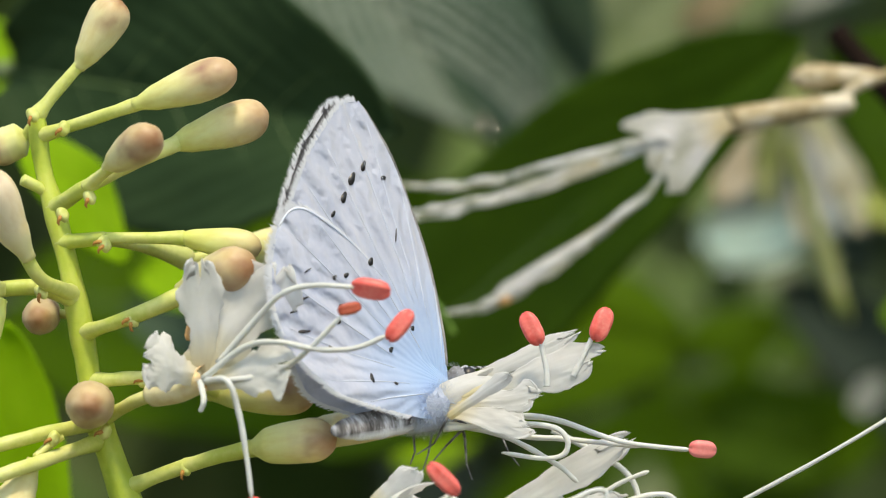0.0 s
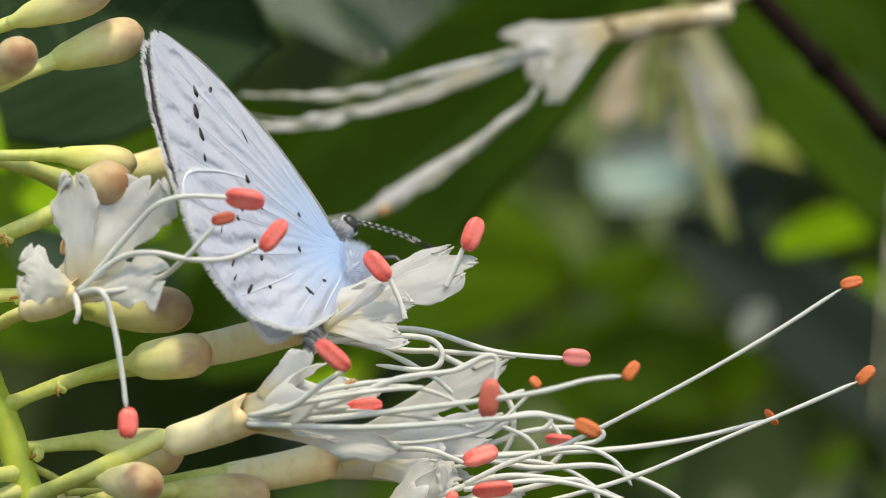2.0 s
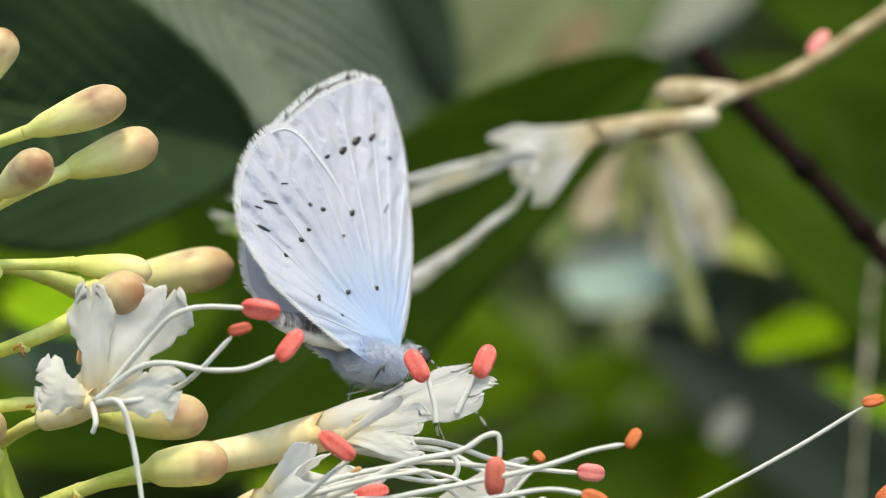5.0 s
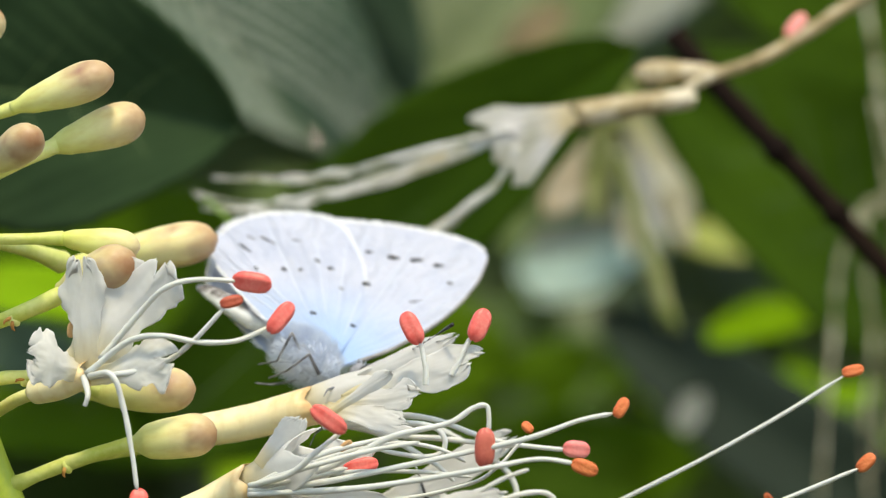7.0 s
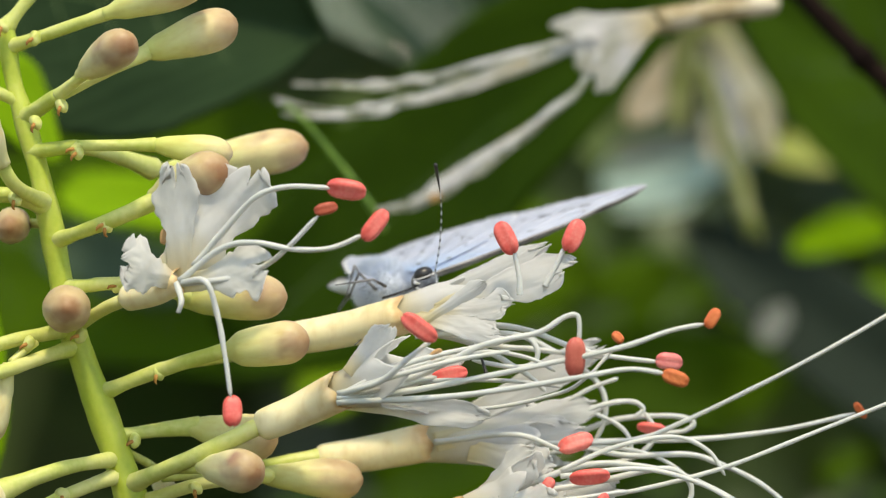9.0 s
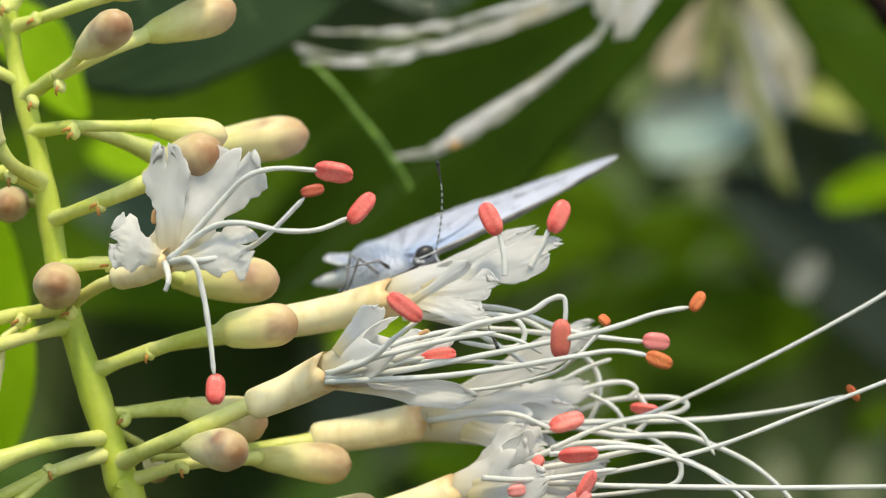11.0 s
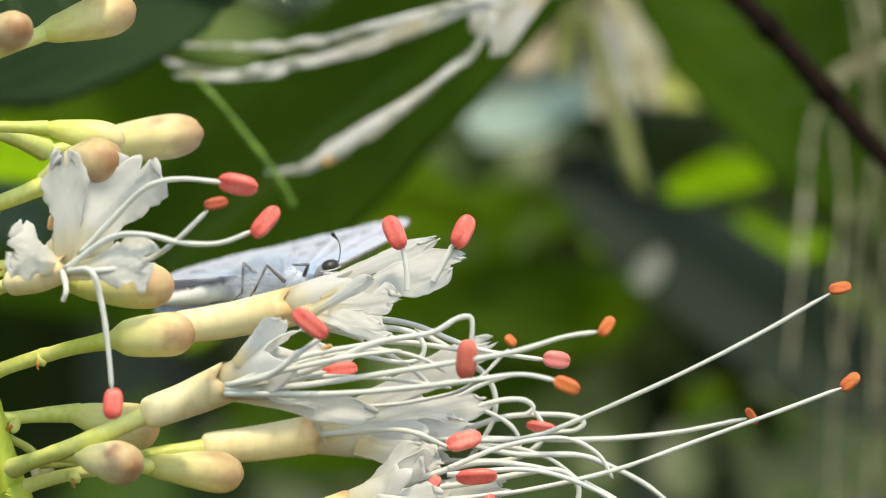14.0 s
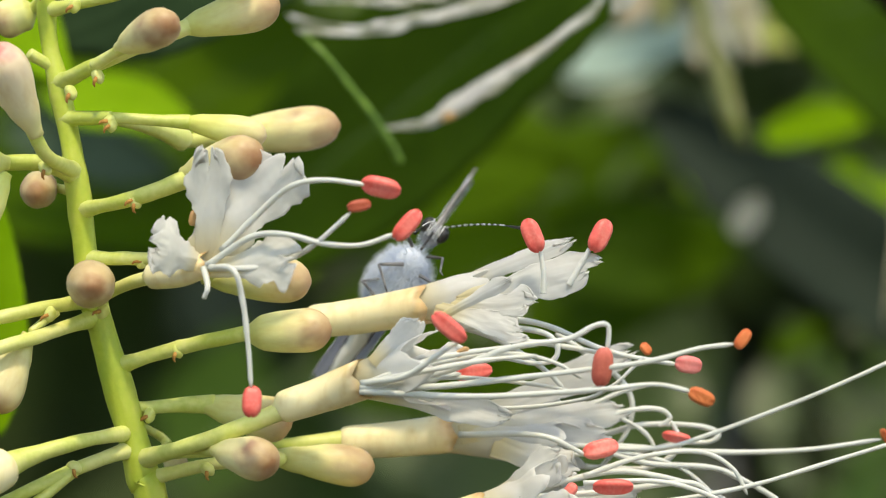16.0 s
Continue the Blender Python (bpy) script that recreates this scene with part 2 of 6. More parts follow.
leaf_shade_tone = leaf_material("leaf_shade_tone", [(0.026, 0.062, 0.003), (0.052, 0.107, 0.006)], 0.6, 0.35)
leaf_sun_tone = leaf_material("leaf_sun_tone", [(0.22, 0.42, 0.012), (0.35, 0.57, 0.03)], 0.5, 0.45)
leaf_yellow = leaf_material("leaf_yellow", [(0.4, 0.48, 0.08), (0.6, 0.62, 0.26)], 0.5, 0.4)
leaf_tan = leaf_material("leaf_tan", [(0.26, 0.2, 0.1), (0.4, 0.32, 0.2)], 0.6, 0.3)
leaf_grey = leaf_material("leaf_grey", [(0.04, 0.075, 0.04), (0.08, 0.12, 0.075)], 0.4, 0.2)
# bright light on the leaf, painted as pale silver
leaf_silver_lit = leaf_material("leaf_silver_lit", [(0.22, 0.25, 0.2), (0.36, 0.38, 0.32)], 0.4, 0.3)
# a blurred spot of light, painted as a pale leaf
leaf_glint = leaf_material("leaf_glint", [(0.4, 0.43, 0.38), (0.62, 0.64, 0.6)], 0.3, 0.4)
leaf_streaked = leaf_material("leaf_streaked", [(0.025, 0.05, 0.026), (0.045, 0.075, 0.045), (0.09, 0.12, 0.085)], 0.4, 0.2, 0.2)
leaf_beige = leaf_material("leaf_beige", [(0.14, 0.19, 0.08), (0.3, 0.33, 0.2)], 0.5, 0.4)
# leaf shine put into the base colour as pale blue-grey
leaf_blue_sheen = leaf_material("leaf_blue_sheen", [(0.5, 0.68, 0.61), (0.7, 0.86, 0.79)], 0.35, 0.3, 0.3)
# deep shade painted as a very dark blue-green
leaf_blue_shade = leaf_material("leaf_blue_shade", [(0.018, 0.028, 0.02), (0.028, 0.043, 0.031)], 0.5, 0.05)
petal_wilted = petal_material("petal_wilted", (0.6, 0.58, 0.32), [(0.5, 0.45, 0.28), (0.72, 0.68, 0.5), (0.86, 0.84, 0.72)], 0.55)
petal_tan = petal_material("petal_tan", (0.5, 0.44, 0.26), [(0.42, 0.32, 0.18), (0.6, 0.5, 0.34), (0.72, 0.64, 0.5)], 0.3)
wilted_green = material("wilted_green", [(0.2, 0.26, 0.05), (0.36, 0.4, 0.12), (0.6, 0.6, 0.34)], 220, 0.5, 0.1, 1500, 0.0, 0.0, 0.45)
leaf_vein = material("leaf_vein", [(0.05, 0.09, 0.02), (0.1, 0.16, 0.04)], 200, 0.5, 0.1, 1500)
# shine along the streaked leaf's veins, painted as a paler colour
vein_shine = material("vein_shine", [(0.14, 0.17, 0.12), (0.26, 0.29, 0.23)], 30, 0.4, 0.1, 1500)
shoot_green = material("shoot_green", [(0.06, 0.14, 0.02), (0.2, 0.36, 0.05), (0.42, 0.58, 0.2)], 300, 0.5, 0.1, 1500)
rootlet = material("rootlet", [(0.1, 0.085, 0.045), (0.36, 0.33, 0.21), (0.66, 0.63, 0.47)], 420, 0.7, 0.3, 1500)
wing_under = material("wing_under", [(0.45, 0.495, 0.63), (0.52, 0.555, 0.675), (0.565, 0.59, 0.7)], 350, 0.7, 0.0, 4000, 0.0, 0.0, 0.2, 0.5)
wing_vein = material("wing_vein", [(0.56, 0.61, 0.72), (0.66, 0.7, 0.78)], 900, 0.7, 0.0, 4000)
wing_costa = material("wing_costa", [(0.1, 0.09, 0.085), (0.34, 0.32, 0.31)], 700, 0.7, 0.0, 4000)
wing_fringe = material("wing_fringe", [(0.74, 0.76, 0.8), (0.84, 0.85, 0.87)], 500, 0.8, 0.0, 4000, 0.0, 0.0, 0.3)
wing_black = material("wing_black", [(0.015, 0.014, 0.016), (0.035, 0.03, 0.032)], 400, 0.6, 0.3, 4000)
fur_grey = material("fur_grey", [(0.4, 0.46, 0.58), (0.6, 0.65, 0.74)], 600, 0.85, 0.4, 5000, 0.0, 0.0, 0.0, 0.3)
head_grey = material("head_grey", [(0.12, 0.12, 0.13), (0.3, 0.31, 0.34)], 900, 0.8, 0.4, 5000)
fur_hair = material("fur_hair", [(0.58, 0.65, 0.77), (0.8, 0.84, 0.89)], 600, 0.7, 0.0, 5000, 0.0, 0.0, 0.45)
abdomen_band = material("abdomen_band", [(0.05, 0.045, 0.042), (0.2, 0.19, 0.19), (0.5, 0.5, 0.53), (0.7, 0.71, 0.74)], 520, 0.8, 0.4, 3000, stretch=(2.6, 0.7, 0.7))
insect_dark = material("insect_dark", [(0.012, 0.011, 0.012), (0.03, 0.028, 0.028)], 800, 0.35, 0.1, 5000)
insect_white = material("insect_white", [(0.6, 0.61, 0.63), (0.75, 0.76, 0.78)], 800, 0.6, 0.1, 5000)
leg_grey = material("leg_grey", [(0.05, 0.05, 0.055), (0.26, 0.26, 0.28)], 1500, 0.5, 0.1, 5000)
soil = material("soil", [(0.03, 0.022, 0.015), (0.06, 0.05, 0.03)], 9, 0.95, 0.5, 120)


def blue_towards_root(m):
    """Blue dusting on the wing near the body, fading outwards."""
    nodes, links = m.node_tree.nodes, m.node_tree.links
    tc = next(n for n in nodes if n.type == "TEX_COORD")
    ln = nodes.new("ShaderNodeVectorMath")
    ln.operation = "LENGTH"
    links.new(tc.outputs["Object"], ln.inputs[0])
    mr = nodes.new("ShaderNodeMapRange")
    mr.inputs["From Min"].default_value = 0.0012
    mr.inputs["From Max"].default_value = 0.0075
    mr.inputs["To Min"].default_value = 0.72
    mr.inputs["To Max"].default_value = 0.0
    links.new(ln.outputs["Value"], mr.inputs["Value"])
    mix = nodes.new("ShaderNodeMix")
    mix.data_type = "RGBA"
    ramp = next(n for n in nodes if n.type == "VALTORGB")
    links.new(mr.outputs["Result"], mix.inputs["Factor"])
    links.new(ramp.outputs["Color"], mix.inputs[6])
    mix.inputs[7].default_value = (0.26, 0.5, 0.86, 1)
    links.new(mix.outputs[2], nodes["Principled BSDF"].inputs["Base Color"])


blue_towards_root(wing_under)


def pale_below(m):
    """White scales along the underside of the abdomen, dark rings on its back and flanks."""
    nodes, links = m.node_tree.nodes, m.node_tree.links
    tc = next(n for n in nodes if n.type == "TEX_COORD")
    sep = nodes.new("ShaderNodeSeparateXYZ")
    links.new(tc.outputs["Generated"], sep.inputs[0])
    fade = nodes.new("ShaderNodeMapRange")
    fade.inputs["From Min"].default_value = 0.14
    fade.inputs["From Max"].default_value = 0.3
    fade.inputs["To Min"].default_value = 1.0
    fade.inputs["To Max"].default_value = 0.0
    links.new(sep.outputs["Z"], fade.inputs["Value"])
    mix = nodes.new("ShaderNodeMix")
    mix.data_type = "RGBA"
    ramp = next(n for n in nodes if n.type == "VALTORGB")
    links.new(fade.outputs["Result"], mix.inputs["Factor"])
    links.new(ramp.outputs["Color"], mix.inputs[6])
    mix.inputs[7].default_value = (0.74, 0.75, 0.75, 1)
    links.new(mix.outputs[2], nodes["Principled BSDF"].inputs["Base Color"])


pale_below(abdomen_band)


def ribbed(m):
    """Fine folds and veins that run out from the wing's root."""
    nodes, links = m.node_tree.nodes, m.node_tree.links
    tc = next(n for n in nodes if n.type == "TEX_COORD")
    sep = nodes.new("ShaderNodeSeparateXYZ")
    links.new(tc.outputs["Object"], sep.inputs[0])
    ang = nodes.new("ShaderNodeMath")
    ang.operation = "ARCTAN2"
    links.new(sep.outputs["X"], ang.inputs[0])
    links.new(sep.outputs["Z"], ang.inputs[1])
    ln = nodes.new("ShaderNodeVectorMath")
    ln.operation = "LENGTH"
    links.new(tc.outputs["Object"], ln.inputs[0])
    nz = nodes.new("ShaderNodeTexNoise")
    nz.inputs["Scale"].default_value = 420
    nz.inputs["Detail"].default_value = 3
    links.new(tc.outputs["Object"], nz.inputs["Vector"])
    warp = nodes.new("ShaderNodeMath")
    warp.operation = "MULTIPLY_ADD"
    warp.inputs[1].default_value = 9.0
    turns = nodes.new("ShaderNodeMath")
    turns.operation = "MULTIPLY"
    turns.inputs[1].default_value = 46.0
    links.new(ang.outputs[0], turns.inputs[0])
    links.new(nz.outputs["Fac"], warp.inputs[0])
    links.new(turns.outputs[0], warp.inputs[2])
    rib = nodes.new("ShaderNodeMath")
    rib.operation = "SINE"
    links.new(warp.outputs[0], rib.inputs[0])
    crinkle = nodes.new("ShaderNodeMath")
    crinkle.operation = "MULTIPLY_ADD"
    crinkle.inputs[1].default_value = 2.0
    links.new(nz.outputs["Fac"], crinkle.inputs[0])
    links.new(rib.outputs[0], crinkle.inputs[2])
    grow = nodes.new("ShaderNodeMapRange")
    grow.inputs["From Min"].default_value = 0.003
    grow.inputs["From Max"].default_value = 0.012
    grow.inputs["To Min"].default_value = 0.08
    links.new(ln.outputs["Value"], grow.inputs["Value"])
    tall = nodes.new("ShaderNodeMath")
    tall.operation = "MULTIPLY"
    links.new(crinkle.outputs[0], tall.inputs[0])
    links.new(grow.outputs["Result"], tall.inputs[1])
    b = nodes.new("ShaderNodeBump")
    b.inputs["Strength"].default_value = 1.0
    b.inputs["Distance"].default_value = 0.00011
    links.new(tall.outputs[0], b.inputs["Height"])
    links.new(b.outputs["Normal"], nodes["Principled BSDF"].inputs["Normal"])


ribbed(wing_under)


# ---- helpers for building
def part(name, bm, mat, parent=None, label="", at=None, smooth=True):
    """One mesh object from a bmesh, under a thing or part. at: its pose in the parent's space."""
    me = bpy.data.meshes.new(name)
    if smooth:
        for f in bm.faces:
            f.smooth = True
    bm.to_mesh(me)
    bm.free()
    for m in mat if isinstance(mat, (list, tuple)) else [mat]:
        me.materials.append(m)
    ob = new(name, me)
    ob.parent = parent
    if at is not None:
        ob.matrix_basis = at
    return tagged(ob, label)


def smooth_path(pts, n):
    """n points along a Catmull-Rom curve through pts (millimetres to metres)."""
    p = [Vector(q) * MM for q in pts]
    if len(p) == 2:
        return [p[0].lerp(p[1], i / (n - 1)) for i in range(n)]
    p = [2 * p[0] - p[1]] + p + [2 * p[-1] - p[-2]]
    out = []
    for i in range(n):
        s = i / (n - 1) * (len(p) - 3)
        k = min(int(s), len(p) - 4)
        t = s - k
        a, b, c, d = p[k:k + 4]
        out.append(0.5 * (2 * b + (c - a) * t + (2 * a - 5 * b + 4 * c - d) * t * t + (3 * b - a - 3 * c + d) * t ** 3))
    return out


def add_tube(bm, path, radius, sides=8, cap=True, uneven=0.0, seed=0):
    """A tube along path; radius(u) in metres for u from 0 to 1."""
    rings = []
    side = None
    for i, p in enumerate(path):
        d = (path[min(i + 1, len(path) - 1)] - path[max(i - 1, 0)]).normalized()
        if side is None:
            side = d.orthogonal().normalized()
        side = (side - d * side.dot(d)).normalized()
        up = d.cross(side)
        r = radius(i / (len(path) - 1))
        ring = []
        for k in range(sides):
            a = 2 * math.pi * k / sides
            w = 1 + uneven * noise.noise(p * 900 + Vector((math.cos(a), math.sin(a), seed)))
            ring.append(bm.verts.new(p + (side * math.cos(a) + up * math.sin(a)) * r * w))
        rings.append(ring)
    for a, b in zip(rings, rings[1:]):
        for k in range(sides):
            bm.faces.new((a[k], a[(k + 1) % sides], b[(k + 1) % sides], b[k]))
    if cap:
        bm.faces.new(rings[0][::-1])
        bm.faces.new(rings[-1])
    return rings


def along(a, b):
    """A pose at a whose z axis points to b (metres)."""
    z = (b - a).normalized()
    return Matrix.Translation(a) @ z.to_track_quat("Z", "Y").to_matrix().to_4x4()


STEM = [(-32.87, 3, 33.86), (-32.51, 3, 31.21), (-31.71, 2.5, 28.49), (-30.73, 2, 24.89), (-30, 2, 21.01), (-29.4, 2, 18.04), (-28.44, 2, 15.29), (-27.06, 2, 11.43), (-26.07, 2, 8.46), (-25.14, 2, 5.64), (-19.14, 3, -19.36), (-12.14, 5, -56.36)]


def stalk(thing, pts, r0, r1, mat=None):
    """A flower stalk; where it starts at the main stem it grows out of the stem's core with a swollen foot."""
    bm = bmesh.new()
    rooted = False
    if mat is None:
        core = min(smooth_path(STEM, 240), key=lambda q: (q.x / MM - pts[0][0]) ** 2 + (q.z / MM - pts[0][2]) ** 2) / MM
        rooted = math.hypot(core.x - pts[0][0], core.z - pts[0][2]) < 1.5
        if rooted:
            pts = [tuple(core)] + list(pts[1:])
    path = smooth_path(pts, 24)
    foot = 0.35 if rooted else 0.1
    add_tube(bm, path, lambda u: (r0 * 0.9 + (r1 * 0.92 - r0 * 0.9) * u ** 2 + foot * r0 * math.exp(-(u / 0.14) ** 2)) * MM * (1 - 0.5 * max(0, (u - 0.96) / 0.04) ** 2), 12, True, 0.12, len(pts))
    return part("flower_stalk", bm, mat or stalk_pale, thing)


def rachis(thing, pts):
    bm = bmesh.new()
    path = smooth_path(pts, 90)
    add_tube(bm, path, lambda u: (0.45 + 0.5 * min(1, u / 0.82) + 0.05 * math.sin(u * 45)) * MM, 14, True, 0.08)
    return part("main_stem", bm, stem_green, thing)


def bud(thing, base, tip, r, mat, shape):
    """A flask-shaped bud: it swells from the stalk in a quick shoulder, widens slowly and ends in a blunt seamed dome with a nib. shape 1 has a longer neck."""
    a, b = Vector(base) * MM, Vector(tip) * MM
    length = (b - a).length
    length = max(length, 1.9 * r * MM)
    stout = length < 2.6 * r * MM or shape == 2
    bm = bmesh.new()
    rings, sides, steps = [], 24, 26
    neck = 0.3 if shape == 1 else 0.2
    for i in range(steps + 1):
        u = -0.08 + 1.08 * i / steps
        if u < neck:
            v = max(0, (u + 0.08) / (neck + 0.08))
            w = 0.3 + (0.54 if shape == 2 else 0.66 if stout else 0.36) * v * v * (3 - 2 * v)
        else:
            v = (u - neck) / (1 - neck)
            w0 = 0.84 if shape == 2 else 0.96 if stout else 0.66
            w = w0 + (1 - w0) * math.sin(min(v / 0.66, 1) * math.pi / 2)
            if v > 0.6:
                w *= math.sqrt(max(0.0, 1 - ((v - 0.6) / 0.402) ** 2.4))
            w += 0.03 * math.exp(-((u - 1) / 0.02) ** 2)
        ring = []
        for k in range(sides):
            t = 2 * math.pi * k / sides
            seam = 1 - 0.07 * max(0, u - 0.5) * 2 * abs(math.cos(2.5 * t)) ** 8 + 0.05 * noise.noise(Vector((math.cos(t), math.sin(t), u * 3 + length * 3000)))
            ring.append(bm.verts.new((math.cos(t) * w * seam * r * MM, math.sin(t) * w * seam * r * MM, u * length)))
        rings.append(ring)
    for p, q in zip(rings, rings[1:]):
        for k in range(sides):
            bm.faces.new((p[k], p[(k + 1) % sides], q[(k + 1) % sides], q[k]))
    bm.faces.new(rings[0][::-1])
    bm.faces.new(rings[-1])
    return part("bud", bm, mat, thing, at=along(a, b))


def bract(thing, at, angle, size):
    """A swollen pale joint on a stalk with a small brown scale left under it."""
    knob = bmesh.new()
    bmesh.ops.create_uvsphere(knob, u_segments=14, v_segments=10, radius=0.43 * MM)
    for v in knob.verts:
        v.co.z *= 0.75
        v.co.y *= 0.8
        v.co += v.co.normalized() * noise.noise(v.co * 3000) * 0.12 * MM
    joint = part("joint", knob, stalk_pale, thing, at=pose(*((Vector(at) + Vector((0, -0.12, 0.04))) * MM), 0, angle * 0.3, 0))
    bm = bmesh.new()
    add_tube(bm, [Vector((0, -0.25, -0.1)) * MM, Vector((0.04, -0.3, -0.3)) * MM, Vector((0.12, -0.32, -0.46)) * MM, Vector((0.26, -0.3, -0.52)) * MM],
             lambda u: (0.1 * (1 - u) ** 0.7 + 0.03) * size * MM, 6)
    return part("bract", bm, bract_brown, joint)


def flower(thing, origin, tube, r0, r1, mat=None):
    """The calyx tube of a flower, flaring to a toothed rim; its petals, filaments and anthers hang under it."""
    bm = bmesh.new()
    start = Vector(tube[0]) - (Vector(tube[1]) - Vector(tube[0])).normalized() * 0.7
    path = smooth_path([tuple(start)] + list(tube), 16)

    def girth(u):
        v = min(1, u / 0.32)
        return (r0 * (0.4 + 0.6 * v * v * (3 - 2 * v)) + (r1 - r0) * u ** 1.5) * MM

    rings = add_tube(bm, path, girth, 20, False, 0.03, 3)
    d = (path[-1] - path[-2]).normalized()
    for k, v in enumerate(rings[-1]):
        v.co += d * (0.34 * MM * abs(math.cos(2.5 * 2 * math.pi * k / 20)) ** 1.5 + 0.1 * MM * random.random())
    bm.faces.new(rings[0][::-1])
    uvl = bm.loops.layers.uv.new("blade")
    place = {v: i / 15 for i, ring in enumerate(rings) for v in ring}
    for f in bm.faces:
        for lp in f.loops:
            lp[uvl].uv = (place[lp.vert], 0.5)
    inner = [bm.verts.new(v.co.lerp(path[-1], 0.04) - d * 0.12 * MM) for v in rings[-1]]
    deep = [bm.verts.new(v.co.lerp(path[-5], 0.5)) for v in inner]
    for ring, nxt in ((rings[-1], inner), (inner, deep)):
        for k in range(20):
            bm.faces.new((ring[k], ring[(k + 1) % 20], nxt[(k + 1) % 20], nxt[k])).material_index = 1
    return part("flower", bm, [mat or calyx_cream, calyx_rim], thing, at=pose(*(Vector(origin) * MM)))


def corolla(of, pts, r0, r1, seed, mat=None):
    """The folded translucent sleeve of petal claws that stands out of the calyx, torn and lobed at its mouth."""
    path = smooth_path(pts, 18)
    bm = bmesh.new()
    uvl = bm.loops.layers.uv.new("blade")
    uvs = {}
    rings, sides = [], 40
    side = None
    rnd = random.Random(seed)
    ph = [rnd.uniform(0, 6.28) for _ in range(4)]
    d0 = (path[-1] - path[0]).normalized()
    for i, p in enumerate(path):
        u = i / 17
        d = (path[min(i + 1, 17)] - path[max(i - 1, 0)]).normalized()
        side = (d0.cross(Vector((0, -1, 0))) if side is None else side)
        side = (side - d * side.dot(d)).normalized()
        up = d.cross(side)
        ring = []
        for k in range(sides):
            t = 2 * math.pi * k / sides
            pleat = 0.06 * math.cos(4 * t + ph[0]) + 0.03 * math.cos(9 * t + ph[1]) + 0.012 * math.cos(17 * t + ph[2])
            ruck = 0.08 * noise.noise(Vector((math.cos(t) * 1.6, math.sin(t) * 1.6, u * 2.5 + seed)))
            r = (r0 + (r1 - r0) * u ** 1.6) * MM * (0.9 + 0.09 * min(1, u / 0.3) + (pleat + ruck) * min(1, max(0, u - 0.12) * 1.8))
            reach = d * ((0.6 * math.cos(4 * t + ph[0] + 0.6) + 0.4 * noise.noise(Vector((math.cos(t) * 3, math.sin(t) * 3, seed * 2.3)))) * r1 * MM * 0.75 * u ** 2)
            jag = d * (0.1 * r1 * MM * noise.noise(Vector((math.cos(t) * 9, math.sin(t) * 9, seed))) * u ** 6)
            v = bm.verts.new(p + (side * math.cos(t) + up * math.sin(t) * 0.9) * r + reach + jag)
            uvs[v] = (u * 0.8, k / sides * 3)
            ring.append(v)
        rings.append(ring)
    for a, c in zip(rings, rings[1:]):
        for k in range(sides):
            f = bm.faces.new((a[k], a[(k + 1) % sides], c[(k + 1) % sides], c[k]))
            for lp in f.loops:
                lp[uvl].uv = uvs[lp.vert]
    ob = part("corolla", bm, mat or petal_white, of)
    ob.modifiers.new("thickness", "SOLIDIFY").thickness = 0.06 * MM
    return ob


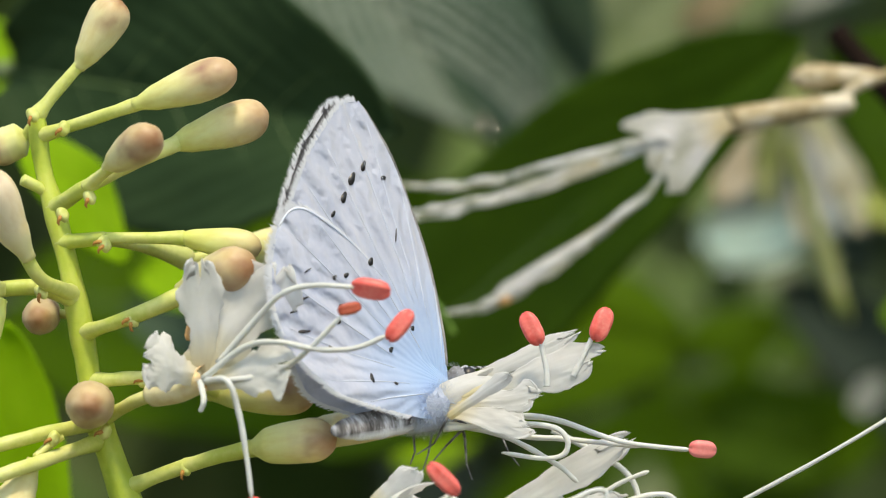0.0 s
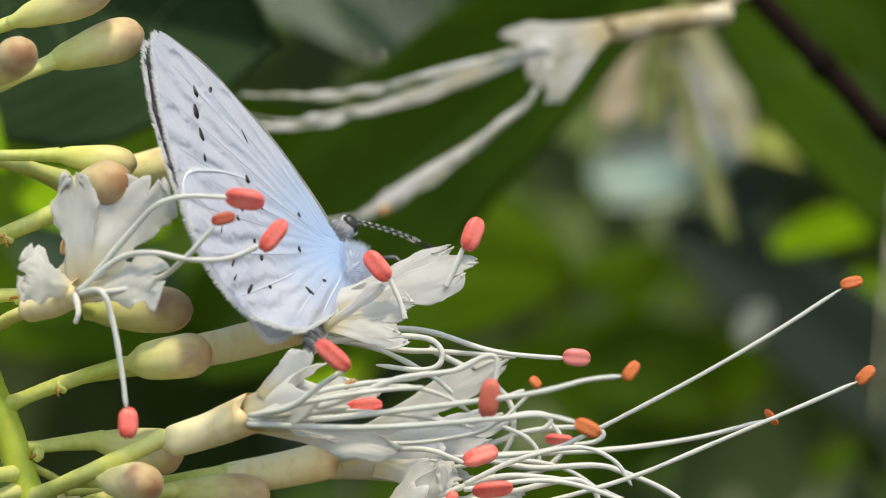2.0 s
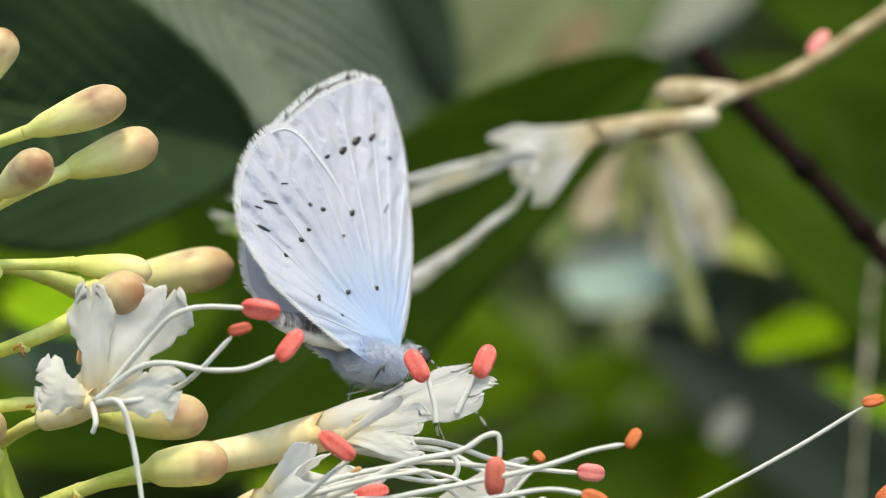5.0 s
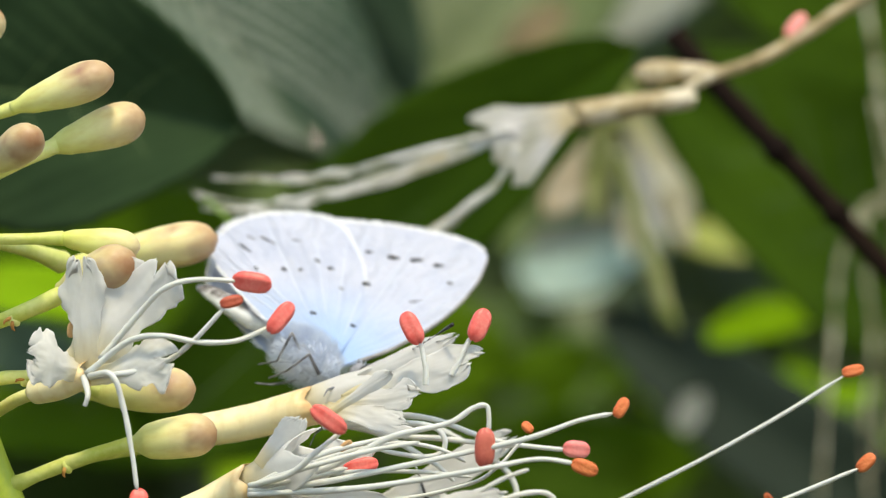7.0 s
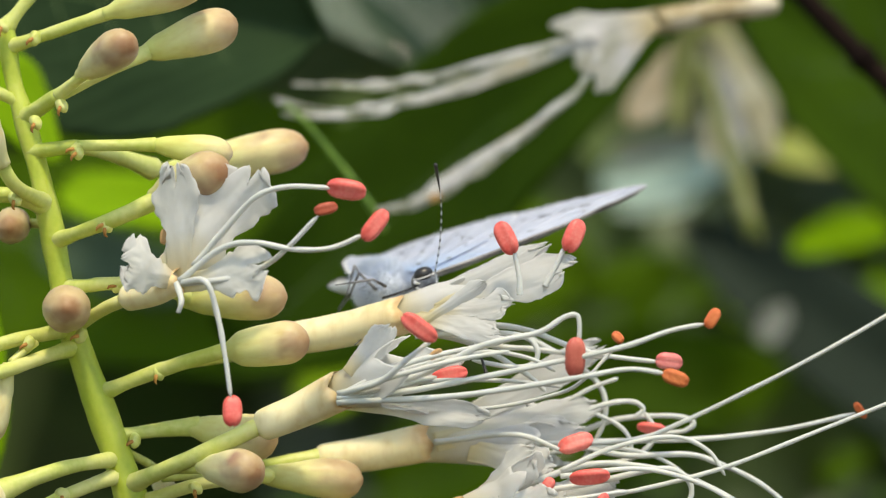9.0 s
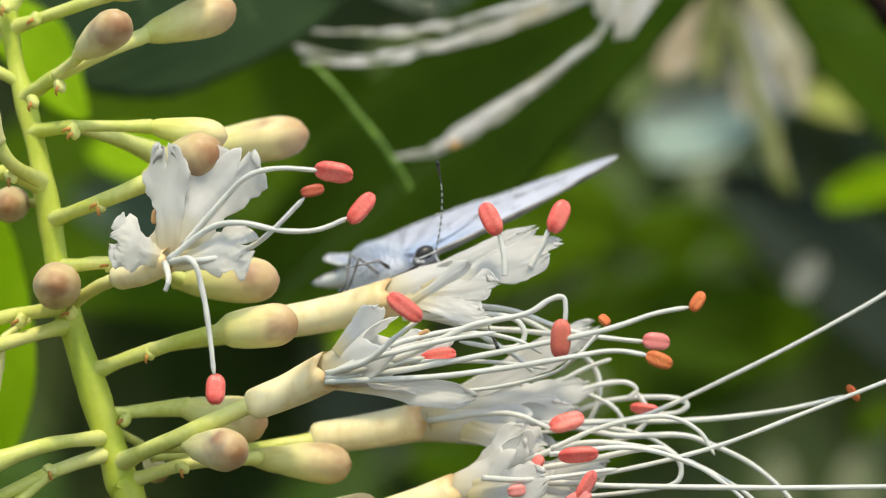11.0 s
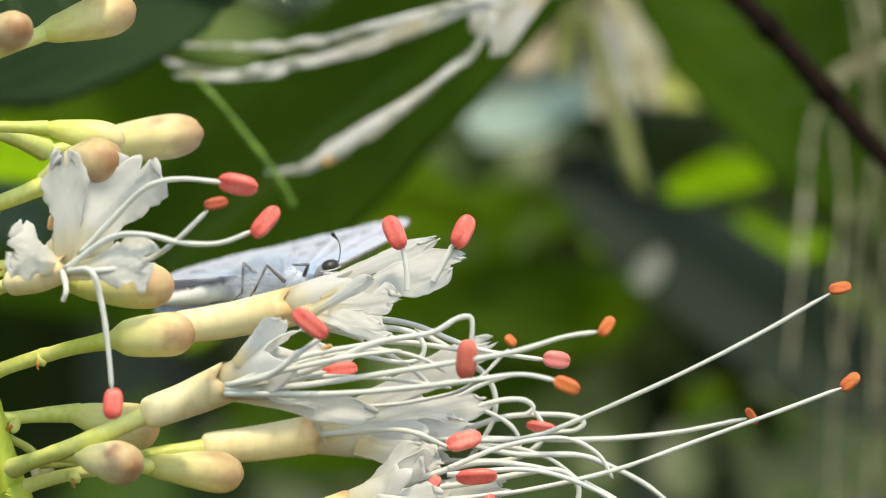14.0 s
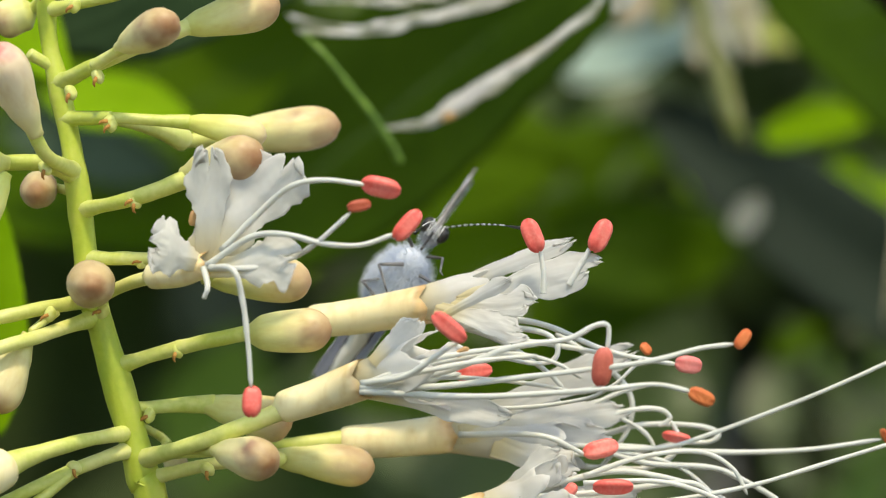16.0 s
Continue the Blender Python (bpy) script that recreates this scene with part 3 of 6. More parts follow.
def petal(of, base, tip, width, curl, seed, arch=0.0, claw=0.4, mat=None, calm=1.0):
    """A thin soft white petal: slim claw, fan-shaped blade that ends in torn lobes, crumpled, with frilled sides."""
    a, b = Vector(base) * MM, Vector(tip) * MM
    axis = b - a
    n = axis.normalized()
    view = Vector((0.15, -1, 0.25))
    side = n.cross(view).normalized()
    up = side.cross(n)
    nu, nv = 60, 41
    bm = bmesh.new()
    uvl = bm.loops.layers.uv.new("blade")
    grid, uvs = [], {}
    rnd = random.Random(seed)
    ph = rnd.uniform(0, 9)
    lean = rnd.uniform(-0.2, 0.2)
    lobes = [(rnd.uniform(-0.8, 0.8), rnd.uniform(0.05, 0.12), rnd.uniform(0.1, 0.3)) for _ in range(4)]
    slope = rnd.uniform(-0.1, 0.1)
    for i in range(nu):
        u = i / (nu - 1)
        swell = math.exp(-((u - 0.82) / 0.34) ** 2)
        w = width * MM * 0.5 * (claw + (1.08 - claw) * swell)
        if u > 0.86:
            w *= max(0.05, 1 - ((u - 0.86) / 0.142) ** 2) ** 0.3
        row = []
        for j in range(nv):
            v = j / (nv - 1) * 2 - 1
            e = abs(v)
            q = Vector((u * 3, v * 1.1, seed * 3.7))
            fold = 0.022 * math.sin(v * 6 + ph + 2.5 * noise.noise(q)) * (1 - 0.4 * u)
            ridge = 0.5 - abs(noise.noise(Vector((u * 5, v * 2.4, seed * 1.7))))
            crumple = noise.noise(q * 0.8) * 0.12 * u + noise.noise(q * 2.1) * 0.05 * u * u + ridge * 0.03 * u * u + noise.noise(q * 5.0) * 0.008 * u
            tear = 0.8 * noise.noise(Vector((u * 6, seed * 1.9, v))) + 0.45 * noise.noise(Vector((u * 14, seed * 2.7, v))) + 0.08 * noise.noise(Vector((u * 30, seed, v)))
            frill = 1 + (0.3 * noise.noise(Vector((u * 4, seed * 1.3, v * 2))) + 0.5 * calm * tear * e ** 3) * e * e * (0.15 + 0.85 * u)
            x = side * (v * w * frill + lean * width * MM * 0.5 * u * u)
            ruffle = 0.05 * math.sin(u * 23 + ph + v * 3) * e ** 4 * u
            lift = up * (((crumple + ruffle) * (0.35 + 0.65 * calm) + fold * 0.5 - 0.28 * curl * e * e * (1 - 0.45 * u)) * width * MM + arch * MM * math.sin(u * math.pi))
            snip = 0.1 * noise.noise(Vector((v * 2.2, seed * 2.1, 2))) + 0.07 * noise.noise(Vector((v * 6, seed, 5))) + 0.012 * noise.noise(Vector((v * 15, seed, 8)))
            cut = sum(d * math.exp(-((v - c) / wd) ** 2) for c, wd, d in lobes)
            tipcut = 1 + (snip + slope * v - cut * 0.42 * calm) * u ** 5 - 0.03 * e * e * u
            p = bm.verts.new(a + axis * (u * tipcut) + x + lift)
            uvs[p] = (u, v * 0.5 + seed * 0.37)
            row.append(p)
        grid.append(row)
    for r, s in zip(grid, grid[1:]):
        for j in range(nv - 1):
            f = bm.faces.new((r[j], r[j + 1], s[j + 1], s[j]))
            for lp in f.loops:
                lp[uvl].uv = uvs[lp.vert]
    ob = part("petal", bm, mat or (petal_far if of.parent.name.startswith("far") else petal_white), of)
    ob.modifiers.new("thickness", "SOLIDIFY").thickness = 0.05 * MM
    return ob


def filament(of, pts, r, mat=None):
    bm = bmesh.new()
    path = smooth_path(pts, 8 * len(pts))
    # far strands swell in beads, which puts their glints into the shape
    add_tube(bm, path, lambda u: r * MM * (1.0 - 0.28 * u + (0.5 if of.parent.name.startswith("far") else 0.05) * math.sin(u * 27 + r * 190 + 2 * math.sin(u * 11))) * (0.35 + 0.65 * min(1, (1 - u) / 0.04)), 10, True, 0.12)
    return part("filament", bm, mat or strand_glint if mat or of.parent.name.startswith("far") else filament_white, of)


def anther(of, at, length, width, angle, mat):
    """Two plump lobes side by side with a groove between them."""
    bm = bmesh.new()
    rings, sides = [], 18
    for i in range(15):
        u = 0.5 - 0.5 * math.cos(math.pi * i / 14)
        s = (1.02 - abs(2 * u - 1) ** 3.6) ** 0.5
        ring = []
        for k in range(sides):
            t = 2 * math.pi * k / sides
            groove = 1 - 0.36 * abs(math.sin(t)) ** 6
            end = 0.06 * length * abs(math.cos(t)) * (1 if u > 0.5 else -1) * (abs(2 * u - 1) ** 3)
            ring.append(bm.verts.new(((u - 0.5) * length * MM + end * MM, math.sin(t) * s * groove * width * 0.42 * MM, math.cos(t) * s * width * 0.5 * MM)))
        rings.append(ring)
    for p, q in zip(rings, rings[1:]):
        for k in range(sides):
            bm.faces.new((p[k], p[(k + 1) % sides], q[(k + 1) % sides], q[k]))
    bm.faces.new(rings[0][::-1])
    bm.faces.new(rings[-1])
    return part("anther", bm, mat, of, at=pose(*(Vector(at) * MM), 0, -angle, 0) @ pose(0, 0, 0, random.uniform(-30, 30), 0, random.uniform(-12, 12)))


def leaf(base, tip, width, mat, tilt, fold, wavy, label):
    """A broad leaf with raised midrib, folded blade, wavy toothed edge and real thickness."""
    a, b = Vector(base) * MM, Vector(tip) * MM
    axis = b - a
    n = axis.normalized()
    side = n.cross(Vector((0, -1, 0.1))).normalized()
    side = Matrix.Rotation(radians(tilt), 3, n) @ side
    up = side.cross(n)
    nu, nv = 40, 25
    bm = bmesh.new()
    uvl = bm.loops.layers.uv.new("blade")
    grid, uvs = [], {}
    ph = random.uniform(0, 9)
    for i in range(nu):
        u = i / (nu - 1)
        w = width * MM * 0.5 * (math.sin(math.pi * min(1, u * 0.985 + 0.015) ** 0.85) ** 0.6 + 0.01)
        row = []
        for j in range(nv):
            v = j / (nv - 1) * 2 - 1
            e = abs(v)
            tooth = 1 + 0.012 * math.sin(u * 150) * e ** 6 + 0.05 * noise.noise(Vector((u * 5, ph, v))) * e
            rib = math.exp(-(v / 0.035) ** 2) * 0.006
            side_vein = 0.003 * abs(math.sin((u * 9 + e * 2.2) * math.pi)) ** 0.5
            z = fold * e + wavy * math.sin(u * 8 + ph) * e * e - 0.12 * (u - 0.5) ** 2 * 2 - rib - side_vein * e ** 0.3 + 0.03 * noise.noise(Vector((u * 3, v * 2, ph)))
            p = bm.verts.new(a + axis * u + side * v * w * tooth + up * z * width * MM)
            uvs[p] = (u * 2.2 + e * 0.5, e)
            row.append(p)
        grid.append(row)
    for r, s in zip(grid, grid[1:]):
        for j in range(nv - 1):
            f = bm.faces.new((r[j], r[j + 1], s[j + 1], s[j]))
            for lp in f.loops:
                lp[uvl].uv = uvs[lp.vert]
    ob = part("leaf", bm, mat, None, label)
    ob.modifiers.new("thickness", "SOLIDIFY").thickness = 0.3 * MM

    def spine(i, j, k):
        i = min(i, nu - 1.001)
        lo = int(i)
        return grid_at[lo * nv + j].co.lerp(grid_at[(lo + 1) * nv + j].co, i - lo) + up * (k * MM)

    slant = 1.9 if mat is leaf_streaked else 0.8

    me = ob.data
    grid_at = me.vertices
    big = width * MM
    rib = bmesh.new()
    add_tube(rib, [spine(i, nv // 2, -0.1) for i in range(nu)], lambda u: big * (0.011 - 0.008 * u), 8)
    rib_mat = vein_shine if mat is leaf_streaked else leaf_vein
    part("midrib", rib, rib_mat, ob)
    if width > 18:
        stalk_bm = bmesh.new()
        root = spine(0, nv // 2, -0.1)
        reach = -n * 30 + Vector((0, 0, -6))
        add_tube(stalk_bm, [root + (reach * u + Vector((0, 0, -14 * u * u))) * MM for u in [k / 8 for k in range(9)]], lambda u: (0.7 + 0.4 * u) * MM, 8)
        part("leaf_stalk", stalk_bm, rib_mat, ob)
        for q in range(2, nu - 12, 3 if mat is leaf_streaked else 5):
            for sgn in (-1, 1):
                vein = bmesh.new()
                add_tube(vein, [spine(q + s * slant, nv // 2 + sgn * s, -0.05) for s in range(0, nv // 2, 1)], lambda u: big * (0.0045 - 0.003 * u) * (2.6 if mat is leaf_streaked else 1), 5)
                part("side_vein", vein, rib_mat, ob)
    return tagged(ob, category="leaf", group="leaves behind the flowers")


# ---- ground and the shrub behind
bm = bmesh.new()
for x, y in ((-400, -400), (400, -400), (400, 400), (-400, 400)):
    bm.verts.new((x, y, GROUND))
bm.faces.new(bm.verts)
tagged(part("ground", bm, soil, smooth=False), "dark bare garden soil under the shrub", "ground", kind="structure")


def foliage(name, label, mat, count, box, size, seed, mound=False):
    """Many small folded leaves, too many to tell apart."""
    rnd = random.Random(seed)
    bm = bmesh.new()
    for _ in range(count):
        c = Vector([rnd.uniform(*box[k]) for k in range(3)])
        if mound:
            top = box[2][1] - 0.55 * (c.x / box[0][1]) ** 2 + 0.25 * noise.noise(Vector((c.x * 3, c.y * 2, 1)))
            c.z = box[2][0] + 0.1 + (c.z - box[2][0]) * (top - box[2][0]) / (box[2][1] - box[2][0])
            c.y += 0.35 * (rnd.random() ** 2) * (1 - (c.x / box[0][1]) ** 2)
        turn = Euler((rnd.uniform(0.5, 2.2), rnd.uniform(-0.8, 0.8), rnd.uniform(-1.2, 1.2))).to_matrix()
        s = rnd.uniform(*size)
        prof = ((0, 0), (0.18, 0.2), (0.45, 0.3), (0.75, 0.2), (1, 0))
        mid = [bm.verts.new(c + turn @ Vector((0, u * s, -0.06 * s * math.sin(u * 3)))) for u, w in prof]
        for sgn in (1, -1):
            edge = [bm.verts.new(c + turn @ Vector((sgn * w * s, u * s, 0.1 * s * w))) for u, w in prof[1:-1]]
            row = [mid[0]] + edge + [mid[-1]]
            for k in range(4):
                vs = [mid[k], mid[k + 1], row[k + 1], row[k]]
                vs = list(dict.fromkeys(vs))
                bm.faces.new(vs if sgn > 0 else vs[::-1])
    return tagged(part(name, bm, mat), label, "foliage", kind="stuff")


# one foliage in two tones: shade painted into the first, sunlight into the second
hedge_shade_tone = material("hedge_shade_tone", [(0.03, 0.045, 0.018), (0.06, 0.09, 0.03), (0.09, 0.15, 0.035)], 14, 0.5, 0.0, 80, 0, 0, 0.2)
hedge_sun_tone = material("hedge_sun_tone", [(0.08, 0.17, 0.02), (0.16, 0.28, 0.04)], 14, 0.5, 0.0, 80, 0, 0, 0.4)
foliage("shrub_foliage", "dense shrub foliage, shade put into its dark green", hedge_shade_tone, 5200, ((-1.1, 1.1), (0.62, 1.05), (GROUND, 0.85)), (0.07, 0.16), 5, True)
foliage("sunlit_foliage", "scattered shrub leaves, sunlight put into their yellow-green", hedge_sun_tone, 150, ((-0.5, 0.5), (0.45, 0.6), (-0.4, 0.4)), (0.02, 0.05), 8)


foliage("fine_foliage", "small undergrowth leaves lightened in colour for sun, out of focus", hedge_sun_tone, 45, ((0.0, 0.085), (0.25, 0.33), (-0.07, 0.012)), (0.003, 0.009), 21)
foliage("shaded_foliage", "small undergrowth leaves darkened in colour for shade", hedge_shade_tone, 140, ((-0.01, 0.09), (0.245, 0.32), (-0.08, 0.015)), (0.005, 0.013), 22)


stems = bmesh.new()
for k in range(16):
    rnd = random.Random(40 + k)
    x, y = rnd.uniform(-0.9, 0.9), rnd.uniform(0.75, 1.15)
    lean = Vector((rnd.uniform(-0.25, 0.25), rnd.uniform(-0.1, 0.1), 1.3 + rnd.uniform(-0.2, 0.3)))
    path = [Vector((x, y, GROUND - 0.02)) + lean * u + Vector((0.05 * math.sin(u * 5 + k), 0.04 * math.cos(u * 4 + k), 0)) for u in [q / 14 for q in range(15)]]
    add_tube(stems, path, lambda u: 0.014 - 0.009 * u, 7)
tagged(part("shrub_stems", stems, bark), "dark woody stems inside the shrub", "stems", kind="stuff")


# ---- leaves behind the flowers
leaf((-43.99, 62, 22.32), (-17.16, 50, 17.19), 18.5, leaf_dark_shade, 8, 0.10, 0.04, 'large leaf behind the buds, shade put into its dark green')
leaf((-40.26, 150, 53.81), (-10.65, 125, 18.64), 22.0, leaf_streaked, -20, 0.20, 0.06, 'glossy leaf, the shine along its veins painted pale')
# half shade is mixed into this leaf's dull tone
leaf((-29.45, 170, 53.25), (-6.13, 160, 27.32), 21.6, leaf_grey, 10, 0.20, 0.06, 'grey-green leaf, half shade put into its dull tone')
leaf((-27.44, 105, -2.54), (9.36, 80, 25.82), 18.0, leaf_shade_tone, -28, 0.06, 0.05, 'broad mid green leaf hanging behind the far flower')
leaf((-63.91, 190, 10.63), (1.87, 150, 4.86), 29.2, leaf_half_tone, -20, 0.06, 0.05, 'broad green leaf low behind the flowers')
leaf((45.5, 150, 6.5), (14.69, 130, 28.9), 23.5, leaf_shade_tone, 20, 0.06, 0.05, 'green leaf beside a dark twig')
leaf((49.91, 190, 38.17), (21.51, 180, 43.71), 16.3, leaf_shade_tone, 0, 0.12, 0.05, 'green leaf above the dark twig')
leaf((13.54, 210, 53.31), (-9.04, 190, 31.06), 18.6, leaf_beige, 0, 0.10, 0.05, 'pale beige-green leaf')
leaf((25.34, 230, 52.96), (6.73, 220, 40.9), 11.3, leaf_silver_lit, 0, 0.10, 0.05, 'leaf painted pale silver for bright light')
leaf((-53.73, 80, 26.23), (-42.23, 78, 20.36), 8.0, leaf_sun_tone, -35, 0.10, 0.06, 'leaf with sunlight put into its bright yellow-green')
leaf((-39.83, 30, 4.33), (-36.7, 30, -12.50), 6.2, leaf_sun_tone, -20, 0.10, 0.06, 'leaf low beside the stem, sunlight put into its bright yellow-green')
leaf((-40.02, 46, 16.74), (-33.89, 46, 8.84), 5.0, leaf_sun_tone, -35, 0.10, 0.06, 'small bright green leaf behind the stem')
leaf((-39.45, 100, 9.85), (-28.35, 95, 6.83), 5.9, leaf_sun_tone, -35, 0.10, 0.06, 'bright green leaf lying behind the buds')
leaf((-49.06, 170, 8.5), (-33.2, 160, 3.51), 6.2, leaf_grey, 0, 0.10, 0.06, 'dull grey-green leaf out of focus behind the stem')
leaf((4.2, 240, 17.4), (20.5, 240, 20.6), 6.2, leaf_blue_sheen, 0, 0.10, 0.06, 'leaf with its shine painted pale blue-grey, out of focus')
leaf((-0.98, 280, 3.04), (22.5, 280, 9.3), 7.4, leaf_half_tone, 0, 0.10, 0.06, 'dull green leaf toned down in colour for half shade')
leaf((-28.11, 230, -6.35), (-19.08, 230, -2.65), 6.6, leaf_sun_tone, -35, 0.10, 0.06, 'bright green leaf behind the white flower')
leaf((-21.93, 260, -17.17), (24.09, 240, -2.38), 22.7, leaf_half_tone, -20, 0.06, 0.06, 'broad green leaf, half shade put into its colour')
leaf((19.47, 210, 20.13), (29.47, 210, 17.73), 3.4, leaf_yellow, -25, 0.10, 0.06, 'yellow-green leaf below the withered flower')
leaf((42.28, 260, -7.89), (52.04, 260, -2.69), 5.8, leaf_shade_tone, -30, 0.10, 0.06, 'green leaf with shade put into its deep colour')
leaf((8.37, 195, 41.63), (2.16, 195, 36.56), 3.9, leaf_tan, 0, 0.10, 0.06, 'withered brown leaf hanging out of focus')
leaf((5.17, 235, 20.26), (17.48, 235, 22.39), 3.0, leaf_silver_lit, 0, 0.10, 0.10, 'narrow pale leaf out of focus')
leaf((6.0, 245, 15.2), (15.0, 245, 16.2), 2.6, leaf_blue_sheen, 0, 0.10, 0.10, 'small leaf painted with a blue-grey sheen, out of focus')
leaf((33.72, 180, -6.12), (39.1, 180, -1.81), 2.7, leaf_sun_tone, -35, 0.10, 0.06, 'small bright green leaf out of focus')
leaf((20.11, 162, 7.62), (30.51, 158, 9.62), 4.6, leaf_sun_tone, -35, 0.10, 0.06, 'bright yellow-green leaf, the sun on it put into its colour')
leaf((43.4, 168, -13.5), (12.0, 200, 11.2), 11.5, leaf_blue_shade, 0, 0.12, 0.05, 'large blue-green leaf, deep shade put into its dark colour')
leaf((17.80, 230, 2.94), (23.00, 230, 6.14), 4.6, leaf_sun_tone, -25, 0.10, 0.06, 'small green leaf brightened in colour for broken sunlight')
leaf((2.2, 256, 6.2), (12.2, 256, 10.0), 4.6, leaf_half_tone, -35, 0.10, 0.06, 'bright green leaf out of focus low behind the flowers')
leaf((17.0, 150, -1.2), (18.9, 150, 2.0), 2.5, leaf_glint, 0, 0.10, 0.06, 'small pale grey leaf standing in for a blurred glint')
leaf((30.88, 190, 1.1), (38.67, 190, 3.33), 3.3, leaf_sun_tone, -30, 0.10, 0.06, 'small green leaf among hanging rootlets')
leaf((33.09, 190, -5.55), (38.66, 190, -2.22), 2.7, leaf_sun_tone, -30, 0.10, 0.06, 'small green leaf among hanging rootlets')
leaf((3.43, 240, -2.92), (18.97, 240, -7.87), 9.2, leaf_shade_tone, -20, 0.10, 0.06, 'green leaf with shade put into its deep colour')
leaf((38.71, 200, 9.84), (46.7, 200, 14.98), 6.2, leaf_shade_tone, -20, 0.10, 0.06, 'green leaf with shade put into its deep colour')
leaf((29.82, 190, 5.64), (35.41, 190, -2.61), 4.6, leaf_sun_tone, -30, 0.10, 0.06, 'bright green leaf beside the dark blue-green one')
leaf((27.48, 230, -15.13), (32.96, 230, -11.49), 3.6, leaf_half_tone, -30, 0.10, 0.06, 'small mid green leaf out of focus')


# ---- the raceme of buds and flowers
raceme = new("flower_raceme")
tagged(raceme, "upright green raceme with cream buds and white long-stamened flowers", "flower spike")
raceme.matrix_basis = pose(*(PIVOT * MM))
rachis(raceme, STEM)
stalk(raceme, [(-32.87, 3, 33.86), (-31.58, 3, 35.41), (-30.23, 3, 36.97)], 0.38, 0.35)
bud(raceme, (-30.5, 3, 36.61), (-28.48, 3, 40.02), 1.12, bud_tan, 0)
stalk(raceme, [(-32.03, 2, 32.86), (-29.35, 1, 33.68), (-26.6, 0, 34.52)], 0.35, 0.44)
bud(raceme, (-26.96, 0, 34.4), (-21.9, -1, 36.07), 1.09, bud_cream, 0)
stalk(raceme, [(-31.28, 1, 29.17), (-29.74, 0, 30.03)], 0.47, 0.44)
stalk(raceme, [(-29.8, 0, 30), (-28.84, -1, 30.63), (-27.78, -3, 31.22)], 0.35, 0.35)
bud(raceme, (-28.29, -2, 31.07), (-25.57, -6, 32.42), 1.06, bud_tan, 0)
stalk(raceme, [(-29.8, 0, 30), (-27.13, 0, 31.32), (-24.81, 1, 32.5)], 0.38, 0.50)
bud(raceme, (-25.23, 1, 32.32), (-20.38, 1, 33.93), 1.18, bud_cream, 0)
stalk(raceme, [(-30.99, 1, 27.32), (-28.67, 0, 27.32)], 0.44, 0.38)
stalk(raceme, [(-28.79, 0, 27.31), (-26.58, 0, 27.35), (-24.5, 0, 27.35)], 0.32, 0.44)
bud(raceme, (-24.78, 0, 27.37), (-20.61, 0, 26.84), 0.85, bud_green, 0)
stalk(raceme, [(-28.86, 1, 27.29), (-27.13, 4, 27), (-25.1, 7, 26.36)], 0.35, 0.71)
bud(raceme, (-24.57, 8, 26.43), (-16.91, 9, 27.75), 1.24, bud_cream, 1)
stalk(raceme, [(-29.82, 0, 22.36), (-27.28, -1, 23.22), (-24.21, -1, 24.56)], 0.41, 0.59)
bud(raceme, (-24.5, -1, 24.74), (-20.78, -4, 25.97), 1.26, bud_tan, 0)
stalk(raceme, [(-28.61, 0, 17.93), (-26.85, -1, 18.93), (-25.17, -2, 19.39)], 0.38, 0.44)
stalk(raceme, [(-29.51, 0, 19.94), (-27.43, 0, 20.04), (-25.49, 0, 20.08)], 0.41, 0.38)
stalk(raceme, [(-25.64, 0, 20.07), (-24.26, 2, 19.75), (-22.63, 3, 19.16)], 0.38, 0.47)
bud(raceme, (-23.24, 3, 19.2), (-17.86, 2, 19.37), 1.24, bud_cream, 0)
bud(raceme, (-29.62, 3, 18.7), (-28.85, -6, 18.69), 1.26, bud_tan, 0)
stalk(raceme, [(-31.19, 0, 24.23), (-31.85, -2, 25.17), (-32.78, -3, 26.79)], 0.41, 0.41)
bud(raceme, (-32.53, -3, 26.5), (-34.75, -5, 30.59), 1.35, bud_open, 1)
stalk(raceme, [(-32.17, 1, 29.77), (-33.49, 2, 30.48)], 0.35, 0.35)
stalk(raceme, [(-32.87, 3, 33.68), (-33.69, 4, 32.63)], 0.29, 0.35)
bud(raceme, (-33.54, 4, 32.78), (-35.57, 4, 31.94), 1.00, bud_cream, 0)
stalk(raceme, [(-31.27, 1, 24.1), (-32.31, 0, 24.74), (-34.74, -1, 24.55)], 0.50, 0.44)
bud(raceme, (-34.14, -1, 24.63), (-37.59, -2, 24.65), 1.18, bud_cream, 0)
bud(raceme, (-33.96, -2, 23.86), (-35.41, -3, 20.89), 0.94, bud_green, 0)
stalk(raceme, [(-31.26, 4, 23.12), (-32.51, 6, 23.48)], 0.29, 0.29)
bud(raceme, (-32.79, 8, 23.76), (-32.59, 2, 23.04), 1.00, bud_tan, 0)
stalk(raceme, [(-29.41, 0, 17.67), (-32.42, -1, 16.99), (-37, -2, 15.69)], 0.41, 0.41)
stalk(raceme, [(-29.38, 0, 16.66), (-32.28, -2, 15.56), (-36.72, -4, 14.03)], 0.41, 0.41)
stalk(raceme, [(-31.03, 0, 17.03), (-32.26, -1, 15.87)], 0.26, 0.26)
bud(raceme, (-32.43, -1, 15.48), (-34.05, -2, 11.77), 1.29, bud_tan, 1)
stalk(raceme, [(-27.11, 0, 10.78), (-29.46, -2, 10.37), (-31.99, -3, 9.48), (-33.05, -4, 8.94)], 0.38, 0.88)
stalk(raceme, [(-27.23, 0, 9.76), (-29.79, -1, 8.75), (-34.53, -3, 6.19)], 0.41, 0.38)
